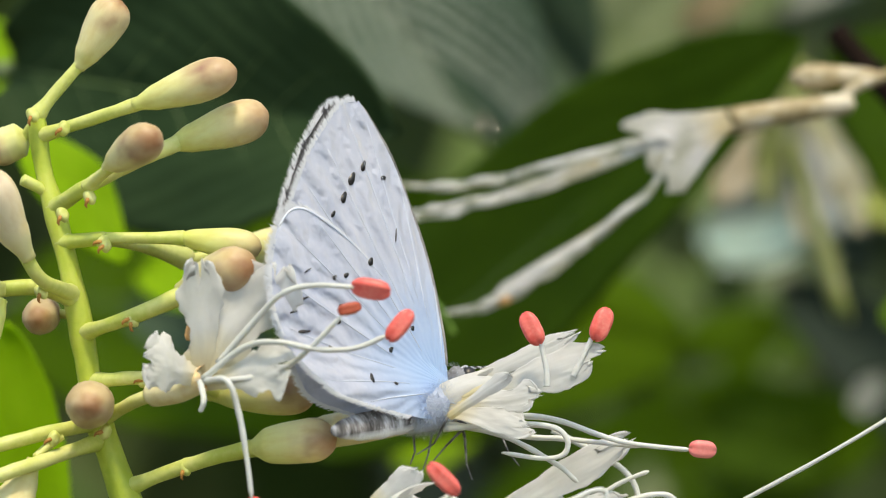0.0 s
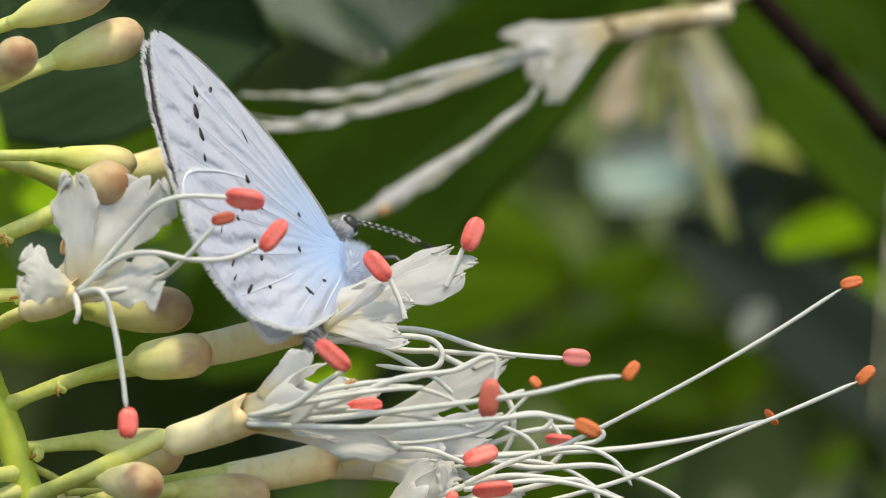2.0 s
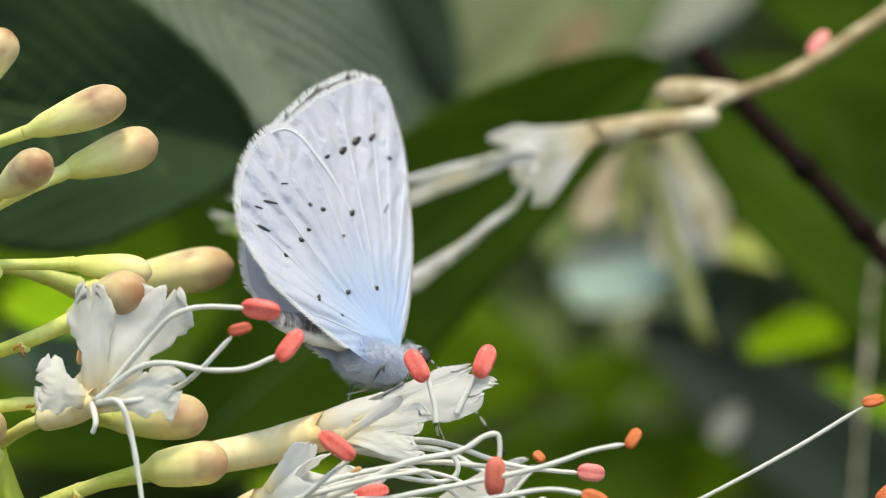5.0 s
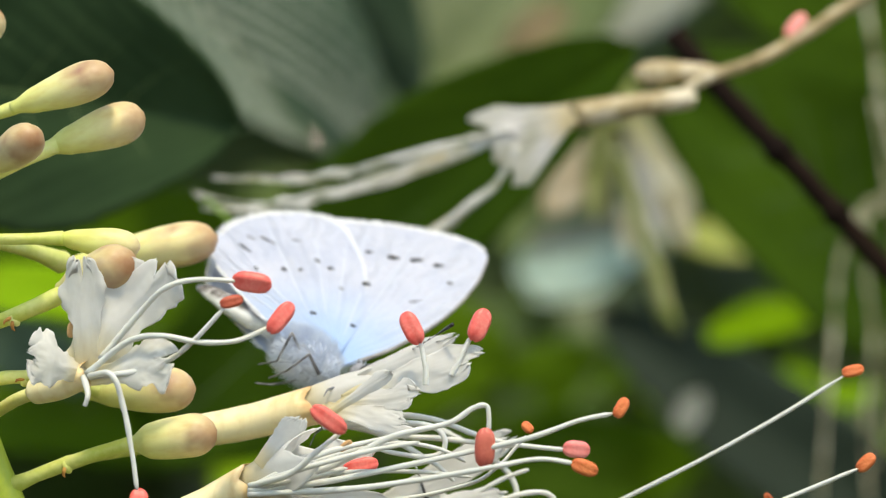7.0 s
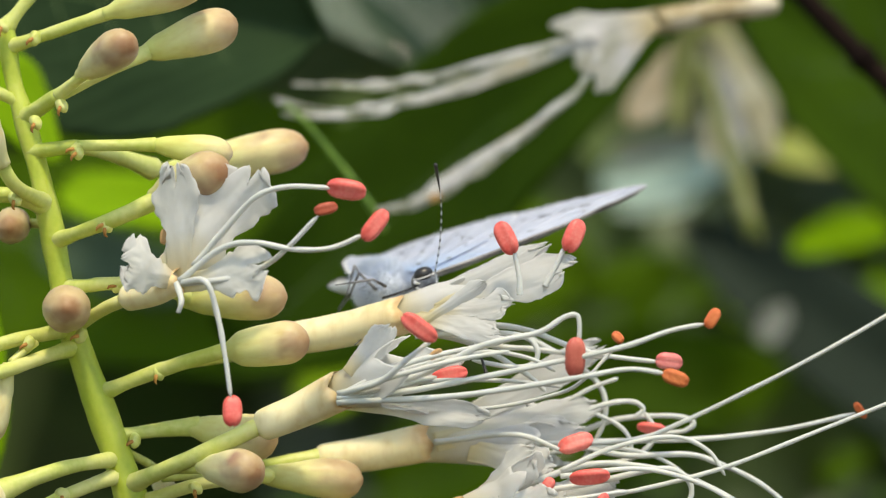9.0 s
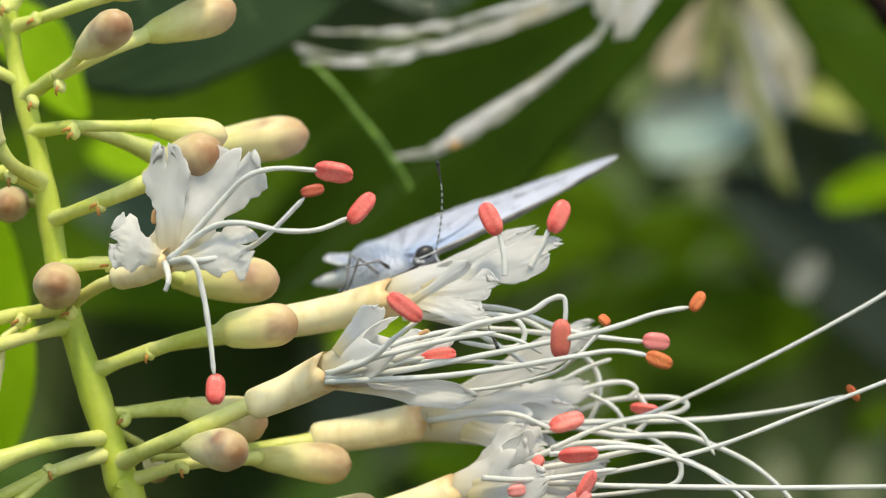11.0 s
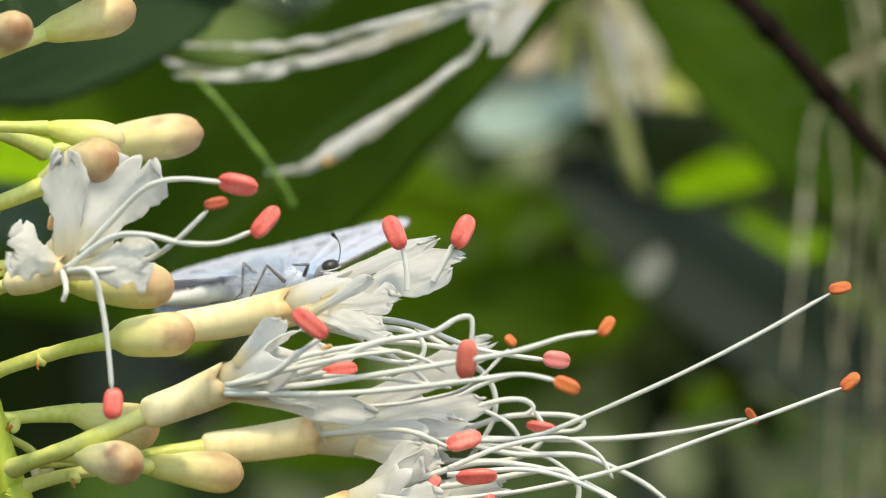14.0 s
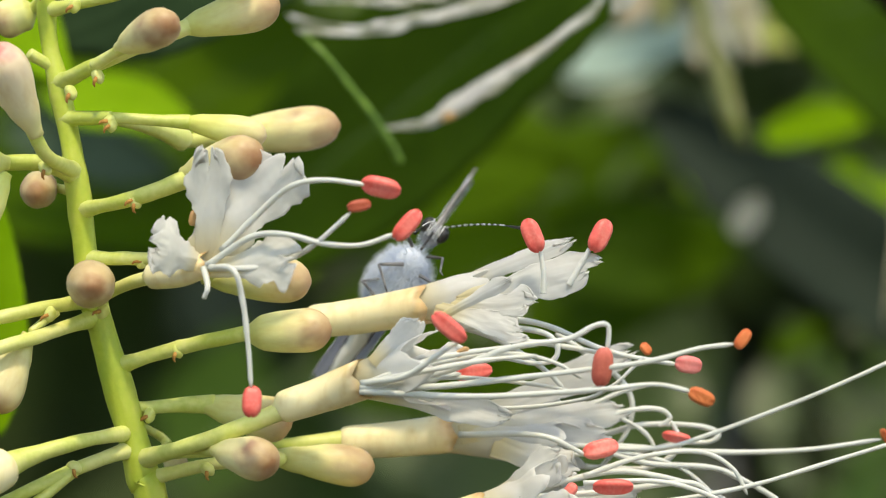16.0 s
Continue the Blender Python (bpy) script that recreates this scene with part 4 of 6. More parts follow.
stalk(raceme, [(-29.5, -1, 8.85), (-31.42, -2, 7.04), (-33.14, -2, 5.67)], 0.32, 0.38)
stalk(raceme, [(-32.16, -2, 7.02), (-32.16, -2, 5.41)], 0.10, 0.10)
stalk(raceme, [(-30.78, -2, 7.36), (-31.31, -2, 5.43)], 0.10, 0.10)
stalk(raceme, [(-27.37, 2, 14.46), (-24.63, 1, 15.45), (-20.8, 0, 16.6)], 0.44, 0.44)
bud(raceme, (-20.9, 0, 16.5), (-16.6, -1, 17.05), 1.16, bud_cream, 2)
stalk(raceme, [(-24.64, 1, 15.57), (-20.35, 5, 16.35), (-17.15, 4, 17.18)], 0.32, 0.53)
stalk(raceme, [(-26.6, 3, 12.18), (-24.65, 3, 12.31), (-22.39, 3, 12.51)], 0.38, 0.65)
bud(raceme, (-23.2, 3, 12.48), (-18.4, 3, 11.66), 1.24, bud_cream, 1)
stalk(raceme, [(-25.84, 0, 9.56), (-24.02, -1, 10.36), (-21.34, -2, 11.54), (-18.58, -2, 12.82)], 0.47, 0.53)
stalk(raceme, [(-26.33, 5, 11.65), (-25.62, 5, 10.55), (-24.93, 5, 10.02)], 0.26, 0.26)
bud(raceme, (-25.14, 5, 10.02), (-24.17, 5, 8.46), 0.65, bud_tan, 0)
stalk(raceme, [(-24.08, 0, 10.34), (-21.74, -2, 10.43)], 0.38, 0.44)
bud(raceme, (-22.04, -2, 10.42), (-19.1, -5, 10.2), 1.14, bud_tan, 0)
stalk(raceme, [(-24.49, 2, 9.86), (-19.21, 5, 10.28), (-15.14, 6, 10.89)], 0.35, 0.71)
stalk(raceme, [(-25.43, 1, 8.66), (-22.02, 1, 9.55), (-18.66, 3, 9.86)], 0.38, 0.47)
bud(raceme, (-19.5, 3.6, 9.85), (-13.89, 4, 9.52), 1.12, bud_cream, 1)
stalk(raceme, [(-25.06, 1, 5.08), (-20.35, 2, 5.63), (-15.87, 2, 6.48)], 0.41, 0.47)
bud(raceme, (-16.23, 2, 6.41), (-12.06, 1, 7.24), 1.08, bud_cream, 2)
stalk(raceme, [(-22.78, 3, 5.08), (-17.38, 3, 5.69), (-11.84, 3, 6.87)], 0.35, 0.59)
bract(raceme, (-24.63, 1, 15.27), 108, 1.0)
bract(raceme, (-28.83, 0, 27.07), 332, 1.0)
bract(raceme, (-27.23, -1, 23.09), 268, 1.0)
bract(raceme, (-26.64, 0, 19.86), 344, 1.0)
bract(raceme, (-31.08, 1, 33.03), 249, 1.0)
bract(raceme, (-32.88, 2, 33.79), 121, 1.0)
bract(raceme, (-28.72, 0, 26.93), 214, 1.0)
bract(raceme, (-29.57, 0, 29.41), 128, 1.0)
bract(raceme, (-31.94, -1, 24.45), 94, 1.0)
bract(raceme, (-31.23, -1, 16.85), 273, 1.0)
bract(raceme, (-29.5, -1, 9), 20, 1.0)
bract(raceme, (-25.93, 2, 11.7), 262, 1.0)
bract(raceme, (-22.6, 0, 9.24), 53, 1.0)
bract(raceme, (-28.44, -2, 17.23), 316, 1.0)
bract(raceme, (-27.21, -1, 22.99), 54, 1.0)
bract(raceme, (-30.85, -1, 28.46), 137, 1.0)
side_flower = flower(raceme, (0, 0, 0), [(-25.83, -2, 19.31), (-24.53, -3, 19.52), (-23.14, -4, 20.1)], 0.76, 0.65)
petal(side_flower, (-23.02, -4, 20.11), (-23.45, -5, 26.1), 2.2, 0.30, 1, 0.00, claw=0.6, calm=1.2)
petal(side_flower, (-23.02, -4, 20.11), (-19.67, -4, 26.01), 3.4, 0.20, 2, 0.00, claw=0.6, calm=1.2)
petal(side_flower, (-23.02, -4, 20.11), (-25.91, -6, 21.09), 2.82, 0.40, 3, 0.00, calm=1.2)
petal(side_flower, (-22.96, -5, 20), (-18.48, -7, 20.63), 2.65, 0.30, 4, 0.00, calm=1.2)
petal(side_flower, (-23.02, -4, 20.11), (-21.9, -3.5, 25.0), 3.5, 0.20, 6, 0.00, claw=0.75, calm=1.2)
filament(side_flower, [(-22.46, -4, 20.86), (-20.17, -5, 23.4), (-18.86, -6, 24.49), (-17.26, -6.5, 24.85), (-15.22, -7, 24.73)], 0.174)
anther(side_flower, (-14.46, -7, 24.66), 1.88, 1.09, -9, anther_pink)
filament(side_flower, [(-23.11, -5, 20.08), (-20.93, -6, 21.68), (-19.16, -7, 21.97), (-17.12, -7, 21.61), (-15.25, -7, 21.68), (-13.6, -7, 22.35)], 0.174)
anther(side_flower, (-13.0, -7, 22.82), 1.76, 0.91, 52, anther_pink)
filament(side_flower, [(-22.96, -5, 19.94), (-20.59, -6, 20.15), (-18.72, -6, 20.8), (-17.42, -7, 21.75), (-15.9, -7.5, 23.3)], 0.174)
anther(side_flower, (-15.5, -7.5, 23.66), 1.12, 0.62, 14, anther_dark)
filament(side_flower, [(-22.96, -5, 20), (-21.69, -7, 20), (-21.11, -7, 18.51), (-20.68, -7, 16.21), (-20.4, -7, 14.06)], 0.174)
anther(side_flower, (-20.32, -7, 13.39), 1.47, 1.00, 90, anther_pink)
filament(side_flower, [(-23.25, -5, 19.93), (-22.96, -6, 19.05), (-23.13, -6, 18.4)], 0.174)
filament(side_flower, [(-23.33, -4, 20.54), (-23.72, -3, 21.58), (-23.95, -3, 22.16)], 0.088)
anther(side_flower, (-24.05, -3, 22.42), 0.76, 0.41, 84, anther_tan)
perch_flower = flower(raceme, (-18.5, 0, 12.8), [(0.97, 4, 4.4), (3.63, 4, 4.94), (6.71, 3, 5.78)], 0.86, 1.06)
corolla(perch_flower, [(6.29, 3.2, 5.65), (7.4, 3, 5.98), (8.6, 3, 6.4), (9.7, 3, 6.8)], 1.1, 0.98, 1)
upper_petal = petal(perch_flower, (7.24, 3.4, 6.4), (14.2, 4, 9.75), 0.95, 0.10, 11, 0.00, claw=0.75, calm=0.8)
broad_petal = petal(perch_flower, (8.3, 2, 6.2), (15.3, 1, 8.55), 2.1, 0.12, 12, 0.00, claw=0.4, calm=0.7)
petal(perch_flower, (7.2, 2, 5.7), (11.9, 0, 4.95), 1.5, 0.15, 13, 0.00, claw=0.5, calm=0.9)
petal(perch_flower, (8.0, 2, 5.9), (12.4, 0, 6.3), 1.5, 0.2, 15, 0.00, claw=0.5, calm=0.9)
petal(perch_flower, (7.6, 1, 5.3), (10.9, -1.2, 7.6), 0.75, 0.6, 27, 0.00, claw=0.6, calm=0.6)
inner_filament = filament(perch_flower, [(12.77, 0, 6.92), (12.7, 0, 7.97), (12.42, 0, 9.24)], 0.174)
inner_anther = anther(perch_flower, (11.98, 0, 9.92), 1.71, 1.03, 117, anther_pink)
outer_filament = filament(perch_flower, [(14.12, 1, 7.43), (14.63, 1, 8.5), (15.08, 1, 9.48)], 0.174)
outer_anther = anther(perch_flower, (15.57, 1, 10.16), 1.71, 1.06, 68, anther_pink)
filament(perch_flower, [(7.88, 3, 5.3), (11.36, 3, 5.35), (13.34, 3, 5.11), (15.18, 3, 4.47), (16.71, 3, 4.01), (18.54, 3, 3.76), (20.36, 3, 3.61)], 0.174)
anther(perch_flower, (20.88, 3, 3.65), 1.35, 0.94, -6, anther_rose)
filament(perch_flower, [(7.89, 4, 5.01), (11.41, 4, 4.27), (13.39, 4, 4.15), (15.23, 4, 3.97), (17.67, 4, 3.74)], 0.174)
filament(perch_flower, [(7.3, 2, 4.67), (10.91, 2, 4.91), (13.03, 2, 4.79), (13.8, 2, 4.12), (13.61, 2, 3.36), (12.47, 2, 3.15), (10.35, 2, 3.44)], 0.174)
filament(perch_flower, [(7.29, 2, 4.97), (10.33, 3, 4.32), (13.11, 3, 2.89), (14.35, 3, 1.87)], 0.174)
front_flower = flower(raceme, (-16.5, 0, 8.2), [(-2.1, -2, 4.56), (-0.26, -2, 5.29), (1.77, -3, 6.25)], 0.8, 1.08)
corolla(front_flower, [(1.47, -2.8, 6.11), (2.8, -3, 6.5), (4.0, -3.6, 6.85), (5.0, -4, 7.0)], 1.05, 2.0, 2)
petal(front_flower, (2.4, -4, 7.0), (4.4, -4.8, 9.6), 1.3, 0.7, 21, 0.00, claw=0.9, calm=0.5)
petal(front_flower, (1.6, -3, 5.7), (9.3, -4, 4.9), 1.4, 0.15, 23, 0.00, claw=0.6, calm=0.5)
petal(front_flower, (1.8, -3, 6.1), (7.4, -3, 7.9), 1.6, 0.25, 24, 0.00, claw=0.6, calm=0.7)
filament(front_flower, [(1.71, -4, 6.11), (5.67, -5, 6.91), (9.17, -6, 8.46), (12.08, -6, 9.09), (13.4, -6, 9.84), (14.07, -6, 9.95), (14.21, -6, 9.4), (14.15, -6, 8.53)], 0.174)
anther(front_flower, (13.95, -6.5, 7.8), 1.88, 1.06, 87, anther_red)
filament(front_flower, [(1.7, -4, 5.88), (5.67, -5, 6.24), (11.49, -6, 7.29), (16.11, -7, 8.22), (18.72, -7, 9.05), (20.53, -7, 9.39)], 0.174)
anther(front_flower, (20.96, -7, 9.67), 1.06, 0.65, 58, anther_orange)
filament(front_flower, [(1.7, -4, 5.67), (7.12, -6, 5.86), (11.46, -7, 6.36), (14.33, -8, 6.81), (16.64, -8, 7.15), (18.51, -8, 6.88)], 0.174)
anther(front_flower, (18.97, -8, 6.67), 1.29, 0.79, -22, anther_orange)
filament(front_flower, [(2.14, -4, 5.76), (8.6, -3, 5.19), (13, -4, 5.91), (14.58, -5, 6.78), (15.46, -5, 7.65), (16.11, -5, 8.38)], 0.118)
anther(front_flower, (16.2, -5, 8.79), 0.65, 0.53, -45, anther_orange)
filament(front_flower, [(1.85, -4, 6.11), (3.93, -6, 6.69), (5.39, -7, 7.84), (6.65, -7, 8.8)], 0.174)
anther(front_flower, (6.01, -8, 9.42), 1.94, 0.94, -37, anther_pink)
filament(front_flower, [(1.85, -4, 5.96), (4.5, -5, 6.45), (6.84, -4, 6.91)], 0.174)
anther(front_flower, (7.46, -3, 6.96), 1.82, 0.88, 12, anther_pink)
anther(front_flower, (6.79, -5, 8.07), 0.76, 0.41, 37, anther_tan)
filament(front_flower, [(1.85, -4, 6.05), (4.51, -6, 6.92), (8, -6, 7.77), (10.62, -6, 8.17)], 0.174)
filament(front_flower, [(1.85, -4, 6.05), (5.09, -5, 7.5), (7.43, -5, 8.13), (10.35, -5, 8.64)], 0.174)
filament(front_flower, [(1.85, -4, 6.11), (5.67, -4, 7.41), (9.18, -5, 8.12), (11.52, -5, 7.82), (12.98, -5, 7.08)], 0.135)
filament(front_flower, [(1.85, -4, 5.96), (6.25, -4, 6.67), (10.34, -5, 6.65), (13.26, -5, 6.29)], 0.135)
rear_flower = flower(raceme, (-18.5, 0, 3), [(2.84, 6, 7.88), (5.64, 6, 8.34), (8.23, 6, 8.89)], 0.88, 1.06)
corolla(rear_flower, [(7.17, 6, 8.7), (9.92, 6, 8.86), (12.38, 6, 8.82), (14.35, 5, 8.66)], 1.03, 1.4, 3)
petal(rear_flower, (7.47, 6, 8.87), (17.57, 6, 13.98), 1.7, 0.15, 31, 0.00, claw=0.6, calm=0.6)
petal(rear_flower, (10.54, 5, 8.53), (15.09, 3, 7.67), 2.0, 0.15, 32, 0.00, claw=0.6, calm=0.5)
petal(rear_flower, (8.99, 6, 9.07), (16.4, 5, 9.93), 1.6, 0.15, 33, 0.00, claw=0.7, calm=0.5)
petal(rear_flower, (8.08, 6, 8.89), (14.54, 6, 10.9), 1.8, 0.15, 34, 0.00, claw=0.7, calm=0.5)
petal(rear_flower, (8.69, 5, 8.92), (17.6, 6, 11.2), 1.5, 0.15, 35, 0.00, claw=0.7, calm=0.5)
filament(rear_flower, [(8.39, 6, 8.9), (15.11, 5, 8.94), (19.38, 5, 9.21), (22.1, 5, 10.22), (27.14, 4, 12.79), (31.64, 4, 15.32), (35.41, 4, 17.71)], 0.147)
anther(rear_flower, (35.86, 4, 17.97), 1.12, 0.65, 14, anther_orange)
filament(rear_flower, [(8.39, 6, 8.74), (16.67, 6, 9.03), (22.81, 6, 9.25), (27.41, 6, 9.81), (31.38, 6, 10.75)], 0.174)
anther(rear_flower, (31.65, 6, 10.91), 0.94, 0.44, -53, anther_orange)
filament(rear_flower, [(8.69, 6, 9.06), (15.1, 6, 9.96), (17.52, 6, 10.97), (19.21, 6, 11.24), (19.93, 6, 10.84), (19.39, 6, 10.3)], 0.174)
filament(rear_flower, [(8.69, 6, 9), (15.46, 7, 9.35), (18.52, 7, 10.25), (21.29, 7, 10.48), (22.66, 7, 10.21), (22.24, 7, 9.68), (20.4, 7, 9.4), (17.65, 7, 8.44)], 0.174)
filament(rear_flower, [(13.42, 7, 14.76), (16.57, 7, 13.02), (17.79, 7, 11.68), (17.84, 7, 10.14), (17.18, 7, 8.73), (16.45, 7, 7.62)], 0.174)
filament(rear_flower, [(15.18, 6, 7.76), (18.55, 6, 7.93), (20.12, 6, 8.7), (20.58, 6, 9.63), (19.99, 6, 10.69)], 0.174)
filament(rear_flower, [(8.69, 5, 8.92), (12.91, 3, 9.41), (15.52, 3, 8.59)], 0.174)
anther(rear_flower, (16.2, 3, 9.01), 1.76, 1.00, 19, anther_pink)
anther(rear_flower, (20.39, 6, 9.81), 1.47, 0.65, -6, anther_pink)
filament(rear_flower, [(16.64, 5, 8.74), (19.11, 5, 8.34), (22.16, 5, 8.45), (23.71, 5, 8.08), (26.2, 5, 6.94), (28.25, 5, 5.18), (30.01, 5, 2.79)], 0.174)
filament(rear_flower, [(8.69, 6, 8.91), (12.93, 6, 10.44), (15.99, 6, 10.85), (18.48, 6, 10.02), (19.29, 6, 8.82), (18.56, 6, 7.57)], 0.147)
filament(rear_flower, [(8.69, 6, 8.82), (13.6, 5, 8.33), (17.56, 5, 8.78), (20.64, 5, 8.27), (22.83, 5, 6.82)], 0.147)
filament(rear_flower, [(8.99, 6, 9.07), (14.16, 6, 10.48), (17.18, 6, 11.97), (18.55, 6, 12.48)], 0.147)
low_flower = flower(raceme, (-18.5, 0, 3), [(6.06, 3, 3.67), (8.3, 3, 4.34), (10.24, 3, 5.06)], 0.86, 1.1)
corolla(low_flower, [(9.35, 3, 4.67), (10.99, 3, 5.23), (12.63, 3, 5.88), (14.08, 2, 6.54)], 1.06, 1.8, 4)
petal(low_flower, (10.98, 3, 5.53), (14.03, 2, 8.33), 1.8, 0.5, 41, 0.00, claw=0.8, calm=0.5)
petal(low_flower, (10.97, 2, 5.25), (15.2, -0.5, 5.86), 2.0, 0.15, 42, 0.00, claw=0.6, calm=0.5)
petal(low_flower, (9.5, 3, 4.73), (18.63, 3, 6.65), 2.0, 0.12, 43, 0.00, claw=0.6, calm=0.6)
petal(low_flower, (9.5, 3, 4.67), (15.9, 2, 3.6), 2.2, 0.15, 44, 0.00, claw=0.6, calm=0.5)
petal(low_flower, (9.8, 3, 4.74), (17.2, 1, 4.8), 1.9, 0.15, 45, 0.00, claw=0.6, calm=0.5)
filament(low_flower, [(10.62, 3, 5.6), (15.43, 2, 5.89), (19.63, 2, 6.61), (24.12, 2, 7.85), (28.59, 2, 9.64), (33.07, 2, 11.49), (36, 2, 12.74)], 0.147)
anther(low_flower, (36.38, 2, 13.05), 1.12, 0.71, 45, anther_orange)
filament(low_flower, [(12.12, 3, 6.2), (16.6, 3, 7.81), (19.64, 3, 7.83), (22.08, 3, 7.3), (24.24, 3, 6.32), (26.26, 3, 5.03), (28.31, 3, 2.52)], 0.174)
filament(low_flower, [(12.1, 2, 6.08), (16.6, 2, 6.84), (20.5, 2, 7.7), (21.83, 2, 7.47), (22.35, 2, 6.65), (21.92, 2, 5.82), (19.67, 2, 5.35), (15.16, 2, 4.83)], 0.174)
filament(low_flower, [(12.13, 3, 5.9), (16.6, 1, 5.75), (19.61, 1, 5.68), (28.63, 1, 5.78), (36.45, 1, 6.14), (43.67, 1, 6.9)], 0.174)
filament(low_flower, [(11.79, 1, 5.95), (14.47, 0, 5.92), (18.93, 0, 6.58)], 0.174)
anther(low_flower, (16.87, 0, 7.29), 1.94, 0.88, 6, anther_pink)
anther(low_flower, (14.7, 1, 6.8), 0.82, 0.65, 58, anther_pink)
anther(low_flower, (17.31, -1, 5.66), 1.65, 0.76, 61, anther_pink)
anther(low_flower, (13.65, 0, 5.33), 0.88, 0.65, 11, anther_rose)
anther(low_flower, (16.86, -1, 4.93), 1.47, 0.88, 29, anther_rose)
filament(low_flower, [(15.37, 2, 7.55), (18.34, 2, 8.86), (21.34, 2, 9.42), (23.18, 2, 8.73), (24.13, 2, 7.4)], 0.147)
filament(low_flower, [(15.35, 1, 7.27), (19.54, 1, 7.72), (22.88, 1, 6.93), (25.34, 1, 5.37), (27.53, 1, 2.89)], 0.147)
left_flower = flower(raceme, (0, 0, 0), [(-32.99, -4, 9), (-34.1, -5, 8.34), (-35.23, -5, 7.58)], 1.00, 1.35)
petal(left_flower, (-34.95, -5, 7.74), (-37.93, -6, 5.07), 2.94, 0.50, 51, 0.00)
petal(left_flower, (-34.95, -5, 7.68), (-33.91, -6, 5.76), 2.06, 0.50, 52, 0.00)


# ---- the raceme farther back
far_raceme = new("far_flower_raceme")
tagged(far_raceme, "out-of-focus white flower on its stalk, long stamens with painted glints", "flower spike")
stalk(far_raceme, [(27.07, 46, 28.2), (24.04, 45, 25.9), (20.86, 44, 23.69), (18.25, 43, 22), (15.84, 42, 20.61), (12.26, 42, 19.37), (11.01, 42, 18.12)], 0.50, 0.42, stalk_buff)
bud(far_raceme, (13.58, 43, 20), (8.03, 43, 19.94), 0.82, stalk_buff, 0)
far_flower = flower(far_raceme, (0, 0, 0), [(11.3, 42, 18.2), (7.70, 42, 17.75), (4.29, 42, 17.17)], 0.62, 0.85, stalk_buff)
corolla(far_flower, [(4.57, 42, 17.27), (2.82, 42, 16.93), (1.2, 42, 16.4), (-0.2, 42, 15.8)], 0.8, 1.25, 61, petal_far)
petal(far_flower, (4.4, 41.5, 17.4), (-1.9, 41, 16.7), 1.7, 0.1, 63, claw=0.55, calm=0.6)
petal(far_flower, (4.3, 41, 17.1), (-1.0, 41, 14.6), 1.9, 0.1, 62, claw=0.5, calm=0.6)
petal(far_flower, (4.0, 40.5, 16.8), (0.4, 40.5, 12.9), 1.6, 0.1, 64, claw=0.5, calm=0.6)
petal(far_flower, (-2.78, 42, 11.14), (-10.77, 42, 5.91), 1.0, 0.2, 65, claw=0.5, calm=0.5)
petal(far_flower, (-3.81, 41, 14.69), (-10.09, 41, 12.45), 0.7, 0.2, 66, claw=0.6, calm=0.5)
filament(far_flower, [(0.37, 41, 16.25), (-4.16, 41, 15.15), (-7.30, 41, 14.36), (-10.48, 42, 13.69), (-13.64, 42, 13.28), (-15.5, 42, 13.15), (-18.63, 42.0, 13.30)], 0.17)
filament(far_flower, [(0.37, 42, 15.78), (-3.82, 42, 14.93), (-7.68, 42, 13.36), (-11.18, 42, 12.43), (-13.99, 42, 11.81), (-15.92, 42, 11.6), (-19.80, 42.0, 12.41)], 0.2)
filament(far_flower, [(0.37, 42, 15.96), (-3.83, 42, 14.33), (-7.33, 42, 12.84), (-10.83, 42, 12.15), (-13.64, 42, 11.35), (-16.2, 42, 11.25), (-19.27, 42.0, 11.41)], 0.18)
filament(far_flower, [(0.37, 43, 16.02), (-2.79, 43, 14.80), (-5.95, 43, 13.65), (-9.47, 43, 12.61), (-12.28, 43, 12.13), (-15.63, 43, 11.7), (-19.66, 43.0, 12.20)], 0.2)
filament(far_flower, [(0.02, 43, 16.20), (-3.84, 43, 15.51), (-7.71, 43, 14.29), (-10.17, 43, 13.53), (-12.99, 43, 13.15), (-16.87, 43, 13.41)], 0.15)
filament(far_flower, [(0.72, 42, 15.26), (-0.68, 42, 12.99), (-2.26, 42, 11.77), (-4.19, 42, 10.09), (-6.46, 42, 8.56), (-8.74, 42, 7.06), (-10.84, 42, 5.84), (-13.47, 42, 5.43)], 0.19)
filament(far_flower, [(0.72, 43, 15.31), (-0.86, 43, 12.86), (-2.62, 43, 11.29), (-4.73, 43, 9.36), (-7.19, 43, 7.54), (-9.48, 43, 6.21), (-11.59, 43, 5.41), (-13.53, 43, 5.41)], 0.2)
filament(far_flower, [(0.72, 41, 15.20), (-0.68, 41, 12.76), (-2.42, 41, 11.44), (-4.52, 41, 9.81), (-6.96, 41, 8.25), (-9.40, 41, 6.79), (-11.15, 41, 5.96)], 0.17)
anther(far_flower, (18.36, 43, 22.97), 1.7, 0.9, 50, anther_rose)
anther(far_flower, (-9.65, 41.6, 6.1), 0.8, 0.5, 20, anther_tan)


# ---- a spent flower hanging beside it
wilted_flower = new("wilted_flower")
tagged(wilted_flower, "withered cream flower with limp yellow-green strands hanging down", "flower")
husk = flower(wilted_flower, (0, 0, 0), [(11.05, 118, 26.37), (10.81, 118, 24.53), (10.71, 118, 22.92)], 0.9, 1.1, wilted_green)
petal(husk, (7.4, 118, 23.2), (5.4, 118, 15.8), 2.8, 0.2, 71, mat=petal_tan, claw=0.6, calm=0.6)
petal(husk, (10.2, 118, 23.3), (11.7, 118, 12.9), 2.0, 0.2, 72, mat=petal_wilted, claw=0.7, calm=0.6)
